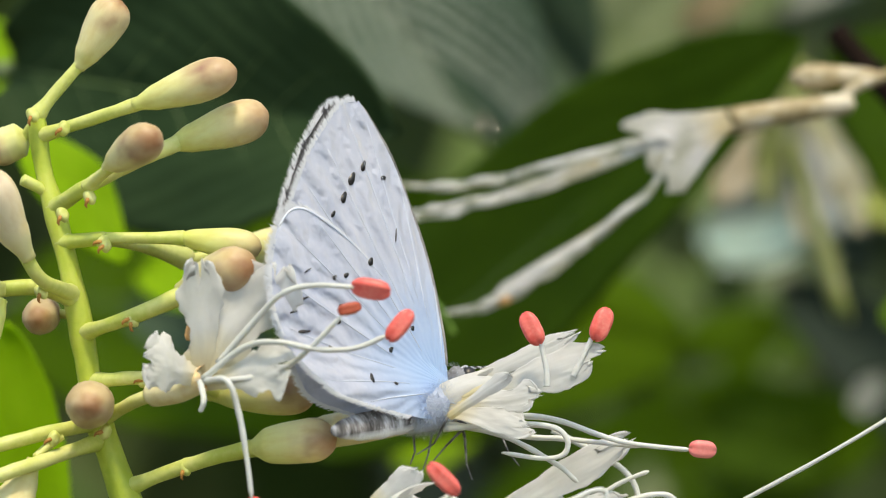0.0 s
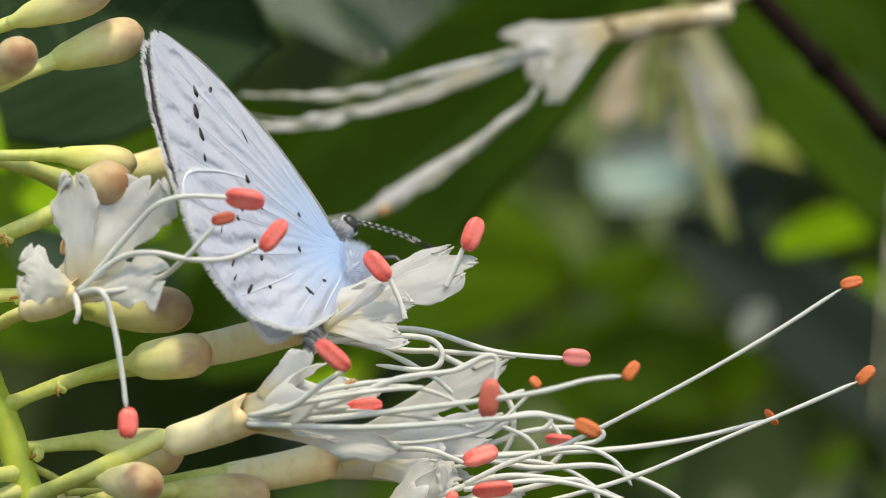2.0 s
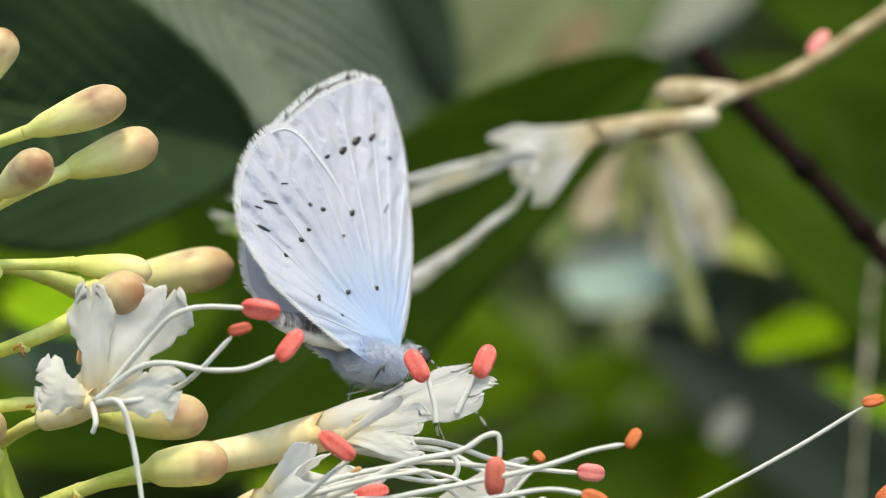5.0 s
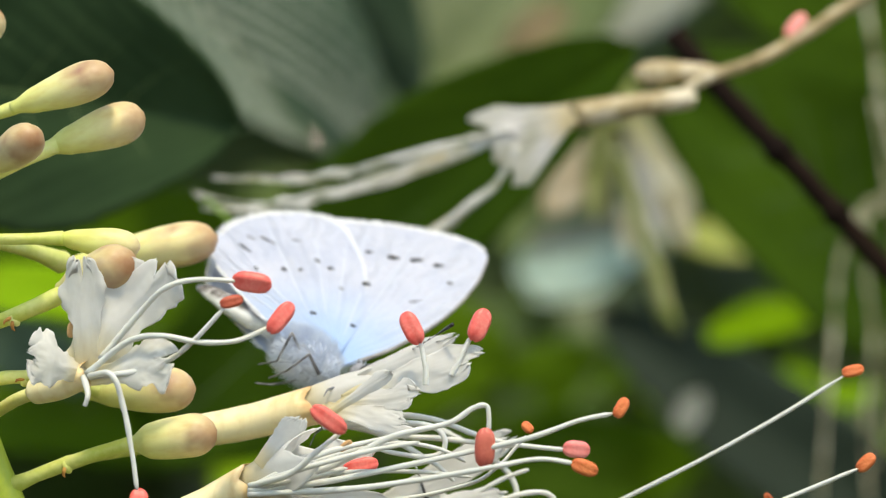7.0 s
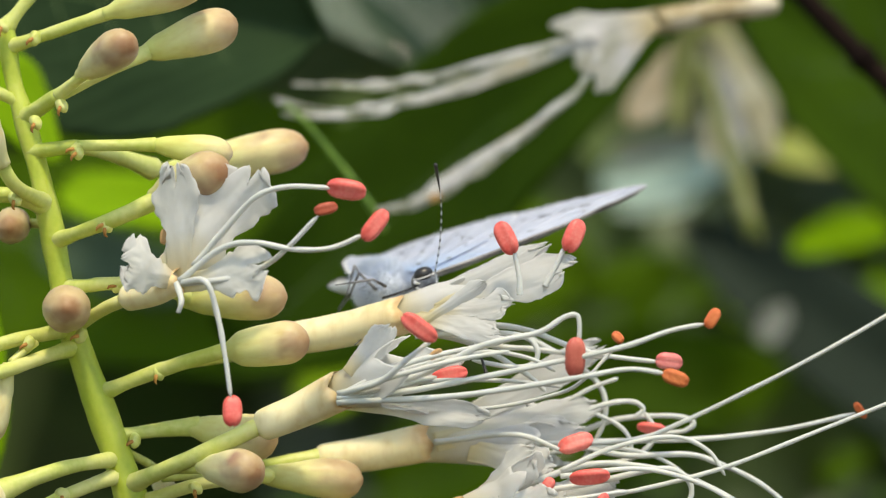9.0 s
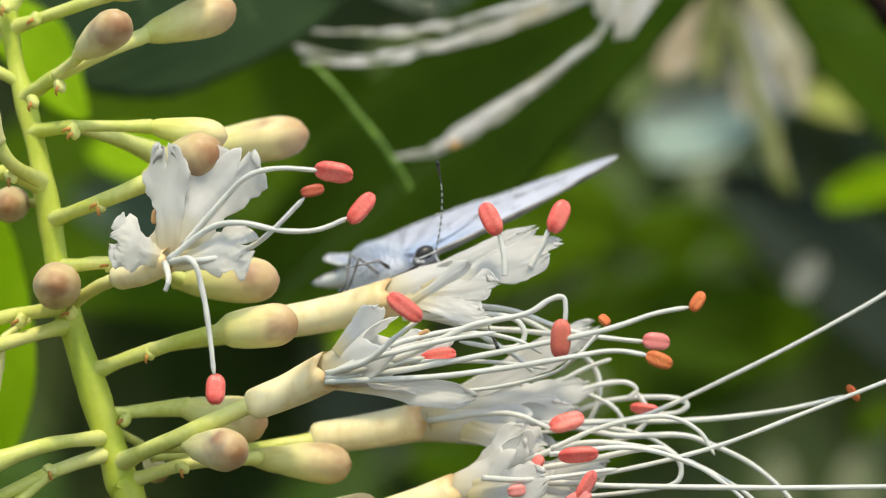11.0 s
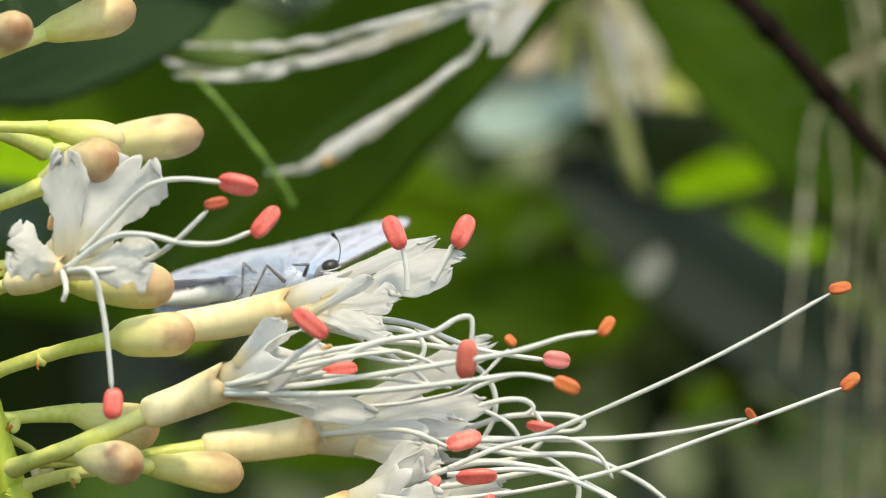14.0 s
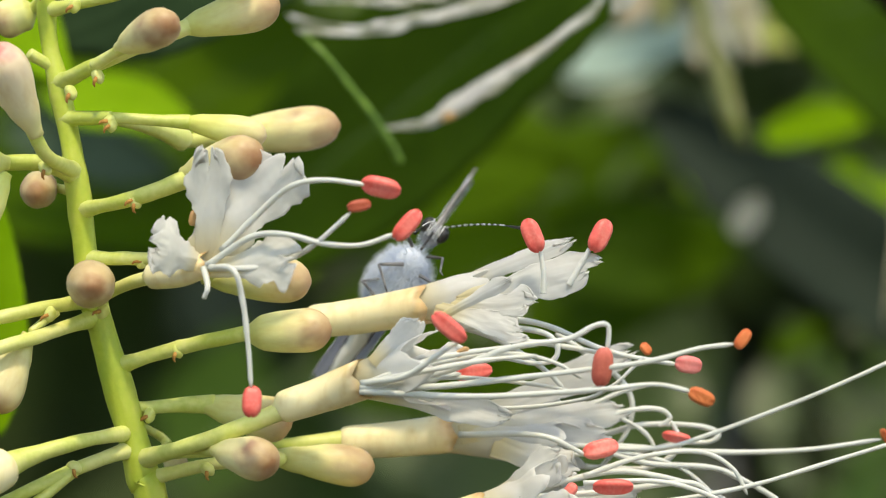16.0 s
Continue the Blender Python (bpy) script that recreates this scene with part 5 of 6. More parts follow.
petal(husk, (11.6, 117, 23.7), (16.1, 118, 13.6), 1.9, 0.2, 73, mat=petal_wilted, claw=0.7, calm=0.6)
petal(husk, (11.05, 117, 23.7), (13.6, 118, 13.7), 1.2, 0.2, 74, mat=petal_far, claw=0.7, calm=0.6)
petal(husk, (9.4, 119, 24.2), (8.2, 119, 15.5), 1.5, 0.2, 75, mat=wilted_green, claw=0.7, calm=0.6)
petal(husk, (12.2, 119, 24.0), (16.8, 121, 16.4), 1.1, 0.2, 76, mat=petal_wilted, claw=0.7, calm=0.6)
petal(husk, (10.4, 117, 20.5), (14.8, 117, 6.2), 1.0, 0.3, 77, mat=wilted_green, claw=0.8, calm=0.3)
filament(husk, [(10.12, 118, 21.0), (11.49, 118, 14.57), (13.09, 118, 9.07), (14.0, 118, 6.4)], 0.3, wilted_green)
filament(husk, [(11.26, 118, 22.92), (12.94, 120, 16.85), (14.0, 120, 11.31), (14.6, 120, 8.0)], 0.26, wilted_green)


# ---- shrub twigs that carry the racemes
def twig(label, pts, r0, r1, mat):
    bm = bmesh.new()
    add_tube(bm, smooth_path(pts, 40), lambda u: (r0 + (r1 - r0) * u) * MM * ((0.75 + 0.4 * math.sin(u * 31 + r0 * 80) * math.sin(u * 13)) if mat is rootlet else 1), 10, True, 0.15)
    ob = tagged(part("twig", bm, mat, None, label), category="twig")
    path = smooth_path(pts, 40)
    for i in (5, 14, 22, 31):
        ring = bmesh.new()
        d = (path[i + 1] - path[i]).normalized() * r0 * MM
        add_tube(ring, [path[i] - d, path[i], path[i] + d], lambda u: (r0 + (r1 - r0) * i / 40) * MM * (1.02 + 0.3 * math.sin(u * math.pi)), 10)
        part("node", ring, mat, ob)
    return ob


TAIL = Vector((-12.14, 5, -76.36))
twig("green shoot carrying the flower raceme up from the soil", [TAIL, TAIL + Vector((6, 2, -40)), TAIL + Vector((40, 30, -300)), (90, 60, GROUND / MM)], 0.95, 7, stem_green)
twig("dark brown twig of the shrub", [(11.62, 62, 24.49), (15.35, 61, 19.97), (19.44, 60, 15.47), (23.21, 60, 11.27), (28.48, 60, 5.18), (34.47, 60, -2.42)], 0.82, 0.68, bark)
twig("thin green shoot out of focus", [(-18.79, 38.0, 11.77), (-17.33, 38.5, 10.34), (-15.94, 39.0, 8.61), (-14.68, 39.5, 7.03), (-13.67, 40.0, 5.57), (-12.86, 41.0, 4.06)], 0.12, 0.26, shoot_green)
twig("tangled dry rootlet hanging beside the leaves", [(29.59, 105, 23.81), (30.7, 105, 17.26), (31.37, 105, 12.45), (31.73, 105, 8.52), (30.3, 105, 2.84), (29.65, 105, -3.27), (28.71, 105, -9.39), (28.38, 105, -18.11)], 0.20, 0.16, rootlet)
twig("tangled dry rootlet hanging beside the leaves", [(34.86, 108, 13.47), (32.66, 108, 9.49), (31.78, 108, 6.84), (31.44, 108, -0.65), (32.17, 108, -9.46), (31.61, 108, -18.27)], 0.24, 0.19, rootlet)
twig("tangled dry rootlet hanging beside the leaves", [(32.2, 100, 23.45), (31.14, 100, 15.7), (31.24, 100, 9.68), (32.03, 100, 2.8), (31.62, 100, -6.66), (32.16, 100, -17.83)], 0.16, 0.13, rootlet)
twig("pale dry rootlet hanging beside the leaves", [(37.06, 110, 18.81), (30.78, 110, 16.58), (28.98, 110, 15.24), (27.38, 110, 11.21), (26.89, 110, 5.4), (26.41, 110, 0.94), (25.67, 110, -7.96)], 0.30, 0.24, rootlet)
twig("pale dry rootlet hanging beside the leaves", [(37.3, 112, 17.6), (30.53, 112, 15.82), (29.6, 112, 12.21), (30.22, 112, 5.46), (29.49, 112, -1.71), (29.88, 112, -7.98)], 0.25, 0.20, rootlet)
twig("pale dry rootlet hanging beside the leaves", [(28.13, 100, 33.79), (29.17, 100, 27.66), (29.78, 100, 23.3), (31.04, 100, 18.07)], 0.35, 0.28, rootlet)


# ---- butterfly, body along x, back up
FORE = ((0.6, -0.3), (0.8, 3.4), (0.2, 7.8), (-1.2, 12.0), (-2.7, 14.6), (-3.6, 15.4), (-4.8, 15.1), (-6.1, 14.0), (-7.6, 12.4), (-8.8, 10.7), (-9.6, 9.3), (-9.7, 8.3), (-7.4, 5.2), (-3.0, 1.2))
HIND = ((0.2, 0.2), (-2.4, 4.5), (-5.1, 7.1), (-7.8, 8.6), (-9.5, 8.9), (-10.8, 7.9), (-11.7, 6.1), (-12.0, 4.4), (-11.8, 2.6), (-10.7, 0.5), (-9.2, -0.9), (-7.3, -1.4), (-4.6, -1.8), (-2.2, -2.0), (-0.3, -1.6))


def wing_relief(x, z, twist=0.0):
    """Pleats between the veins: how far the membrane stands off its plane (mm), for a wing swung by twist."""
    c, s = math.cos(radians(twist)), math.sin(radians(twist))
    x, z = x * c + z * s, z * c - x * s
    ang, s = math.atan2(x - 0.2, z + 0.15), min(1, math.hypot(x - 0.2, z + 0.15) / 11)
    return 0.25 * (0.17 * math.sin(ang * 30 + 0.7 * math.sin(ang * 7)) * (0.25 + 0.75 * s) + 0.05 * math.sin(ang * 67 + 1 + s * 2) * s) * s ** 0.8


def tuck(z):
    """How far the hindwing bows outwards (mm) where it folds round the abdomen."""
    return 0.75 * min(1, max(0, (1.3 - z) / 1.9))


def wing(thing, name, outline, root, y, sgn, seed, twist=0.0):
    """A thin pale ribbed wing with raised veins and a fringed margin; the forewing has a black border on its inner face."""
    ring = smooth_path([(x, 0, z) for x, z in outline], 90)
    ring = [(p.x / MM, p.z / MM) for p in ring]
    rx, rz = root
    bm = bmesh.new()
    steps = 16
    skins = []
    rnd = random.Random(seed)
    jag = [rnd.uniform(-0.09, 0.13) for _ in ring]
    for layer in (0, 1):
        rows = []
        for i in range(steps + 1):
            s = i / steps
            row = []
            for k, (x, z) in enumerate(ring):
                grow = s * (1 + (jag[k] * 0.08 if s == 1 and x < -3.4 else 0))
                off = wing_relief(rx + (x - rx) * s, rz + (z - rz) * s, twist)
                off *= 1 - max(0, (s - 0.93) / 0.07) * 0.6
                yy = y - off + sgn * (0.03 if layer == 0 else -0.03) + (sgn * tuck(rz + (z - rz) * s) if name == "hindwing" else 0)
                row.append(bm.verts.new(((rx + (x - rx) * grow) * MM, yy * MM, (rz + (z - rz) * grow) * MM)))
            rows.append(row)
        skins.append(rows)
    n = len(ring)
    for layer, rows in enumerate(skins):
        for i in range(steps):
            for k in range(n - 1):
                border = name == "forewing" and i >= steps - 3 and ring[k][0] < -2
                if layer and not border:
                    continue
                vs = (rows[i][k], rows[i][k + 1], rows[i + 1][k + 1], rows[i + 1][k])
                f = bm.faces.new(vs if (layer == 0) == (sgn > 0) else vs[::-1])
                f.material_index = layer
    bmesh.ops.delete(bm, geom=[v for v in bm.verts if not v.link_faces], context="VERTS")
    ob = part(name, bm, [wing_under, wing_black], thing)
    # raised veins from the root to the margin
    for k in range(11, n - 6, 10):
        vein = bmesh.new()
        path = []
        for i in range(5, steps):
            s = i / steps
            x, z = ring[k]
            bend = 0.5 * math.sin(s * 3.1 + k * 1.7)
            px, pz = rx + (x - rx) * s + bend * s * (1 - s), rz + (z - rz) * s - bend * s * (1 - s)
            path.append(Vector((px, y - wing_relief(px, pz, twist) + sgn * (0.04 + (tuck(pz) if name == "hindwing" else 0)), pz)) * MM)
        add_tube(vein, path, lambda u: 0.036 * MM * math.sin(0.3 + 2.4 * u), 6)
        part("vein", vein, wing_vein, ob)
    rim = bmesh.new()
    if name == "hindwing":
        add_tube(rim, [Vector((x, y + sgn * 0.03, z)) * MM for x, z in ring[9:33]], lambda u: (0.03 + 0.05 * math.sin(u * 2.9) ** 2) * MM, 8)
        part("front_edge", rim, wing_vein, ob)
    else:
        add_tube(rim, [Vector((x, y - wing_relief(x, z, twist), z)) * MM for x, z in ring[3:32]], lambda u: (0.11 - 0.06 * u) * MM, 6)
        part("front_edge", rim, wing_costa, ob, "grey-brown front edge of the wing")
    # fringe of fine scales along the outer margin
    fr = bmesh.new()
    for k in range(n - 1):
        x, z = ring[k]
        if x > -3.6:
            continue
        for q in range(16):
            s = q / 16
            px, pz = x + (ring[k + 1][0] - x) * s, z + (ring[k + 1][1] - z) * s
            d = Vector((px - rx, 0, pz - rz)).normalized()
            t = Vector((d.z, 0, -d.x))
            ln = rnd.uniform(0.22, 0.5) * (1.5 if name == "hindwing" else 1)
            b = Vector((px, y + rnd.uniform(-0.05, 0.05) + (sgn * tuck(pz) if name == "hindwing" else 0), pz)) - d * 0.08
            e = b + d * ln + t * rnd.uniform(-0.1, 0.1) + Vector((0, rnd.uniform(-0.08, 0.08), 0))
            fr.faces.new([fr.verts.new(w * MM) for w in (b - t * 0.045, b + t * 0.045, e)])
    part("fringe", fr, wing_fringe, ob, "white scaly wing fringe")
    return ob


def spot(of, x, z, long, wide, angle, y, sgn, twist=0.0):
    """A dark fleck on the wing's underside."""
    wide = max(wide, 0.45 * long) if wide > 0.08 and long < 0.45 else wide
    bm = bmesh.new()
    vs = []
    for k in range(12):
        t = 2 * math.pi * k / 12
        u, v = math.cos(t) * long, math.sin(t) * wide * (1 + 0.2 * math.cos(3 * t))
        a = radians(angle)
        xx, zz = x + u * math.cos(a) - v * math.sin(a), z + u * math.sin(a) + v * math.cos(a)
        vs.append(bm.verts.new((xx * MM, (y - wing_relief(xx, zz, twist) + sgn * (0.055 + (tuck(zz) if of.name.startswith("hind") else 0))) * MM, zz * MM)))
    bm.faces.new(vs if sgn > 0 else vs[::-1])
    ob = part("spot", bm, insect_dark, of, "black fleck")
    ob.modifiers.new("thickness", "SOLIDIFY").thickness = 0.012 * MM


def fur(of, centre, radii, count, length, seed, mat):
    """Fine hairs standing on an egg-shaped part."""
    rnd = random.Random(seed)
    bm = bmesh.new()
    for _ in range(count):
        d = Vector((rnd.gauss(0, 1), rnd.gauss(0, 1), rnd.gauss(0, 1))).normalized()
        p = Vector((d.x * radii[0], d.y * radii[1], d.z * radii[2])) + Vector(centre)
        t = d.orthogonal().normalized() * 0.018
        e = p + (d + Vector((-0.7, 0, 0.1)) + Vector((rnd.gauss(0, 0.25), rnd.gauss(0, 0.25), rnd.gauss(0, 0.25)))).normalized() * rnd.uniform(0.5, 1) * length
        bm.faces.new([bm.verts.new(v * MM) for v in (p - t, p + t, e)])
    return part("fur", bm, mat, of, "fine pale blue-grey hairs")


butterfly = new("butterfly")
tagged(butterfly, "small pale blue butterfly with black-flecked closed wings", "butterfly")


def egg(name, centre, radii, tilt, mat, bands=0):
    bm = bmesh.new()
    bmesh.ops.create_uvsphere(bm, u_segments=24, v_segments=20, radius=1)
    for v in bm.verts:
        ridge = 1 + (0.05 * math.cos(v.co.z * bands * math.pi) if bands else 0)
        v.co = Vector((v.co.z * radii[0], v.co.y * radii[1] * ridge * (1 - 0.25 * v.co.z * (bands > 0) * -1), v.co.x * radii[2] * ridge)) * MM
        v.co += v.co.normalized() * noise.noise(v.co * 1500) * 0.12 * MM
    return part(name, bm, mat, butterfly, at=pose(*(Vector(centre) * MM), 0, tilt, 0))


thorax = egg("thorax", (-0.85, 0, -1.15), (2.1, 1.4, 1.15), -14, fur_grey)
fur(thorax, (-0.1, 0, 0.05), (2.05, 1.4, 1.15), 7000, 0.75, 3, fur_hair)
abdomen = egg("abdomen", (-5.1, 0, -1.45), (3.7, 0.58, 0.76), -15, abdomen_band, 8)
fur(abdomen, (0.8, 0, 0.05), (2.7, 0.56, 0.74), 800, 0.35, 4, fur_hair)
head = egg("head", (1.65, 0, 0.65), (0.72, 0.62, 0.66), 0, head_grey)
fur(head, (-0.3, 0, 0.1), (0.6, 0.5, 0.68), 220, 0.28, 6, fur_hair)
for sgn in (-1, 1):
    bm = bmesh.new()
    bmesh.ops.create_uvsphere(bm, u_segments=16, v_segments=12, radius=0.47 * MM)
    for v in bm.verts:
        v.co.y *= 0.8
        v.co.z *= 1.15
    part("eye", bm, insect_dark, head, "glossy black eye", at=pose(0.4 * MM, sgn * 0.46 * MM, 0.02 * MM))
    bm = bmesh.new()
    add_tube(bm, [Vector((0.34 + 0.53 * math.cos(t * math.pi / 12), sgn * 0.33, 0.02 + 0.61 * math.sin(t * math.pi / 12))) * MM for t in range(25)], lambda u: 0.035 * MM, 6)
    part("eye_rim", bm, insect_white, head, "white scaly rim round the eye")
    bm = bmesh.new()
    add_tube(bm, smooth_path([(0.3, sgn * 0.16, -0.5), (0.8, sgn * 0.18, -0.62), (1.25, sgn * 0.16, -0.5)], 8), lambda u: (0.12 - 0.07 * u) * MM, 6)
    part("palp", bm, insect_white, head, "white feeler beside the mouth")
bm = bmesh.new()
add_tube(bm, smooth_path([(0.5, 0, -0.4), (0.9, 0, -1.4), (0.7, 0, -2.6)], 12), lambda u: 0.07 * MM, 6)
part("proboscis", bm, insect_dark, head)

SPOTS = ((-2.3, 11.3, 0.2, 0.13, 20), (-3.8, 11.8, 0.36, 0.13, 60), (-4.8, 11.0, 0.42, 0.14, 60), (-5.6, 9.9, 0.4, 0.12, 55), (-6.6, 8.9, 0.24, 0.1, 50), (-1.9, 8.2, 0.45, 0.05, 75))
HIND_SPOTS = ((-4.3, 6.5, 0.25, 0.16, 60), (-1.7, 3.1, 0.16, 0.13, 40), (-3.6, 1.8, 0.2, 0.13, 40), (-4.6, 4.85, 0.14, 0.1, 40), (-6.3, 5.6, 0.2, 0.12, 30), (-7.2, 5.4, 0.2, 0.12, 30),
              (-7.0, 3.9, 0.15, 0.1, 20), (-7.4, 3.0, 0.2, 0.13, 10), (-8.2, 1.6, 0.16, 0.12, 0), (-5.9, 0.0, 0.3, 0.12, 75), (-4.2, -0.2, 0.14, 0.1, 0), (-9.9, 4.0, 0.55, 0.07, 20), (-10.0, 2.3, 0.5, 0.1, 8), (-10.6, 3.3, 0.3, 0.05, 14), (-9.2, 5.6, 0.3, 0.04, 30))
for sgn in (-1, 1):
    gap = 0.32
    swing = -3.4 if sgn > 0 else 0.0
    fw = wing(butterfly, "forewing", FORE, (0.3, -0.2), sgn * 0.25 * gap, sgn, 20 + sgn, swing)
    hw = wing(butterfly, "hindwing", HIND, (0.1, -0.1), sgn * 0.52 * gap, sgn, 30 + sgn)
    for x, z, a, b, ang in SPOTS:
        spot(fw, x, z, a, b, ang, sgn * 0.25 * gap, sgn, swing)
    for x, z, a, b, ang in HIND_SPOTS:
        spot(hw, x, z, a, b, ang, sgn * 0.52 * gap, sgn)
    for ob in (fw, hw):
        size = 1.0 if sgn < 0 else (1.008 if ob is fw else 0.965)
        ob.matrix_basis = pose(0, 0, 0, 0 if sgn < 0 else -0.25, swing if ob is fw else 0, 0) @ Matrix.Diagonal((size, 1, size, 1))
    fore = ((1.9, 0.5, -1.5), (2.9, 1.2, -2.2), (3.1, 1.5, -3.6), (3.6, 1.7, -4.4))
    if sgn < 0:
        legs = (fore, ((0.8, 0.3, -1.8), (0.2, 1.4, -2.3), (-0.3, 0.2, -3.2), (-0.8, -0.4, -3.9)), ((-0.2, 0.3, -1.8), (-1.5, 1.6, -2.1), (-1.2, 0.2, -3.1), (-2.0, -0.4, -3.6)))
    else:
        legs = (fore, ((0.8, 0.7, -1.8), (0.9, 1.6, -1.8), (0.5, 1.8, -3.1), (0.1, 2.0, -4.0)), ((-0.2, 0.7, -1.8), (-0.9, 1.4, -2.0), (-1.1, 1.3, -3.2), (-1.6, 1.3, -3.9)))
    for joints in legs:
        bm = bmesh.new()
        pts = [Vector((p[0], sgn * p[1], p[2])) * MM for p in joints]
        for a, b, r in ((0, 1, 0.11), (1, 2, 0.08), (2, 3, 0.05)):
            add_tube(bm, [pts[a].lerp(pts[b], i / 5) for i in range(6)], lambda u: r * MM * (1 - 0.3 * u), 6)
        part("leg", bm, leg_grey, butterfly)


def antenna(sgn):
    bm = bmesh.new()
    segs = 30
    path = smooth_path([(0, 0, 0), (2.4, 0, 0.25), (5, 0, 0.2), (7.6, 0, -0.2)], segs)
    add_tube(bm, path, lambda u: (0.036 + 0.008 * math.sin(u * 95) + 0.07 * max(0, (u - 0.82) / 0.18) ** 0.5) * MM, 8)
    bm.faces.ensure_lookup_table()
    for f in bm.faces:
        u = f.calc_center_median().x / (7.6 * MM)
        f.material_index = 0 if u > 0.8 or int(u * segs) % 2 else 1
    return part("antenna", bm, [insect_dark, insect_white], butterfly, "black antenna ringed with white")


near_antenna, off_antenna = antenna(-1), antenna(1)


# ---- what moves
def motions():
    walk(raceme, [
        (0, pose(-0.00033, 0, -0.01911, 0.80, 0.40, 0.37)),
        (0.5, pose(-0.00007, 0, -0.02077, 1.75, -0.02, 0.19)),
        (1, pose(-0.00070, 0, -0.02022, 0.08, 0.27, 0.02)),
        (1.5, pose(0.00045, 0, -0.01956, -0.23, 0.02, 0.87)),
        (2, pose(-0.00014, 0, -0.01994, -0.76, -0.00, 0.13)),
        (2.5, pose(0.00008, 0, -0.02015, -0.88, 0.05, 0.40)),
        (3, pose(0.00049, 0, -0.02003, -0.65, -0.01, 0.66)),
        (3.5, pose(0.00082, 0, -0.02063, -0.48, -0.39, 1.19)),
        (4, pose(0.00067, 0, -0.02051, 0.06, -0.26, 0.66)),
        (4.2, pose(0.00069, 0, -0.02041, 0.15, -0.07, -0.12)),
        (6.3, pose(0.00106, 0, -0.02013, 0.32, -0.38, 0.44)),
        (6.5, pose(0.00074, 0, -0.01999, -0.47, -0.48, 1.64)),
        (7, pose(0.00073, 0, -0.02017, 0.50, -0.43, 0.43)),
        (7.5, pose(0.00094, 0, -0.02007, 0.17, -0.54, 1.16)),
        (8, pose(0.00112, 0, -0.02041, 0.51, -0.58, 1.59)),
        (8.5, pose(0.00103, 0, -0.02062, 0.24, -0.30, 0.92)),
        (8.7, pose(0.00154, 0, -0.02027, 0.54, -0.41, 1.19)),
        (10.8, pose(-0.00199, 0, -0.02289, 0.02, 1.38, -0.83)),
        (11, pose(-0.00082, 0, -0.02190, -1.14, 1.02, -0.36)),
        (11.5, pose(0.00332, 0, -0.01982, -1.32, 1.46, 0.83)),
        (12, pose(0.00048, 0, -0.02202, -1.09, 1.61, 0.21)),
        (12.5, pose(0.00021, 0, -0.02276, -1.28, 1.55, -0.31)),
        (13, pose(0.00224, 0, -0.02039, -0.72, 2.13, 0.82)),
        (13.5, pose(-0.00091, 0, -0.02145, -0.19, 2.38, 0.05)),
        (14, pose(-0.00164, 0, -0.02083, 0.06, 1.97, -0.57)),
        (14.5, pose(-0.00002, 0, -0.02174, -0.25, 2.53, 0.58)),
        (15, pose(-0.00094, 0, -0.02295, -0.48, 1.98, 0.05)),
        (15.5, pose(-0.00023, 0, -0.02078, -2.67, 1.72, -0.10)),
        (16, pose(-0.00075, 0, -0.02293, 0.69, 3.06, 0.08))])
    walk(perch_flower, [(t, pose(-0.0185, 0, 0.0128, 0, a, 0)) for t, a in (
        (0, 0.00), (0.5, -0.38), (1, -0.99), (1.5, -1.01), (2, -1.06), (2.5, -1.45), (3, -0.16), (3.5, 0.76), (4, 0.70), (4.2, 0.43), (6.3, 0.77), (6.5, 0.90), (7, 1.38), (7.5, 1.39), (8, 1.48), (8.5, 1.80), (8.7, 1.89), (10.8, -0.32), (11, -0.03), (11.5, -0.32), (12, -0.06), (12.5, 0.11), (13, 0.21), (13.5, 0.15), (14, 0.60), (14.5, 1.16), (15, 1.30), (15.5, 1.35), (16, 0.82))])
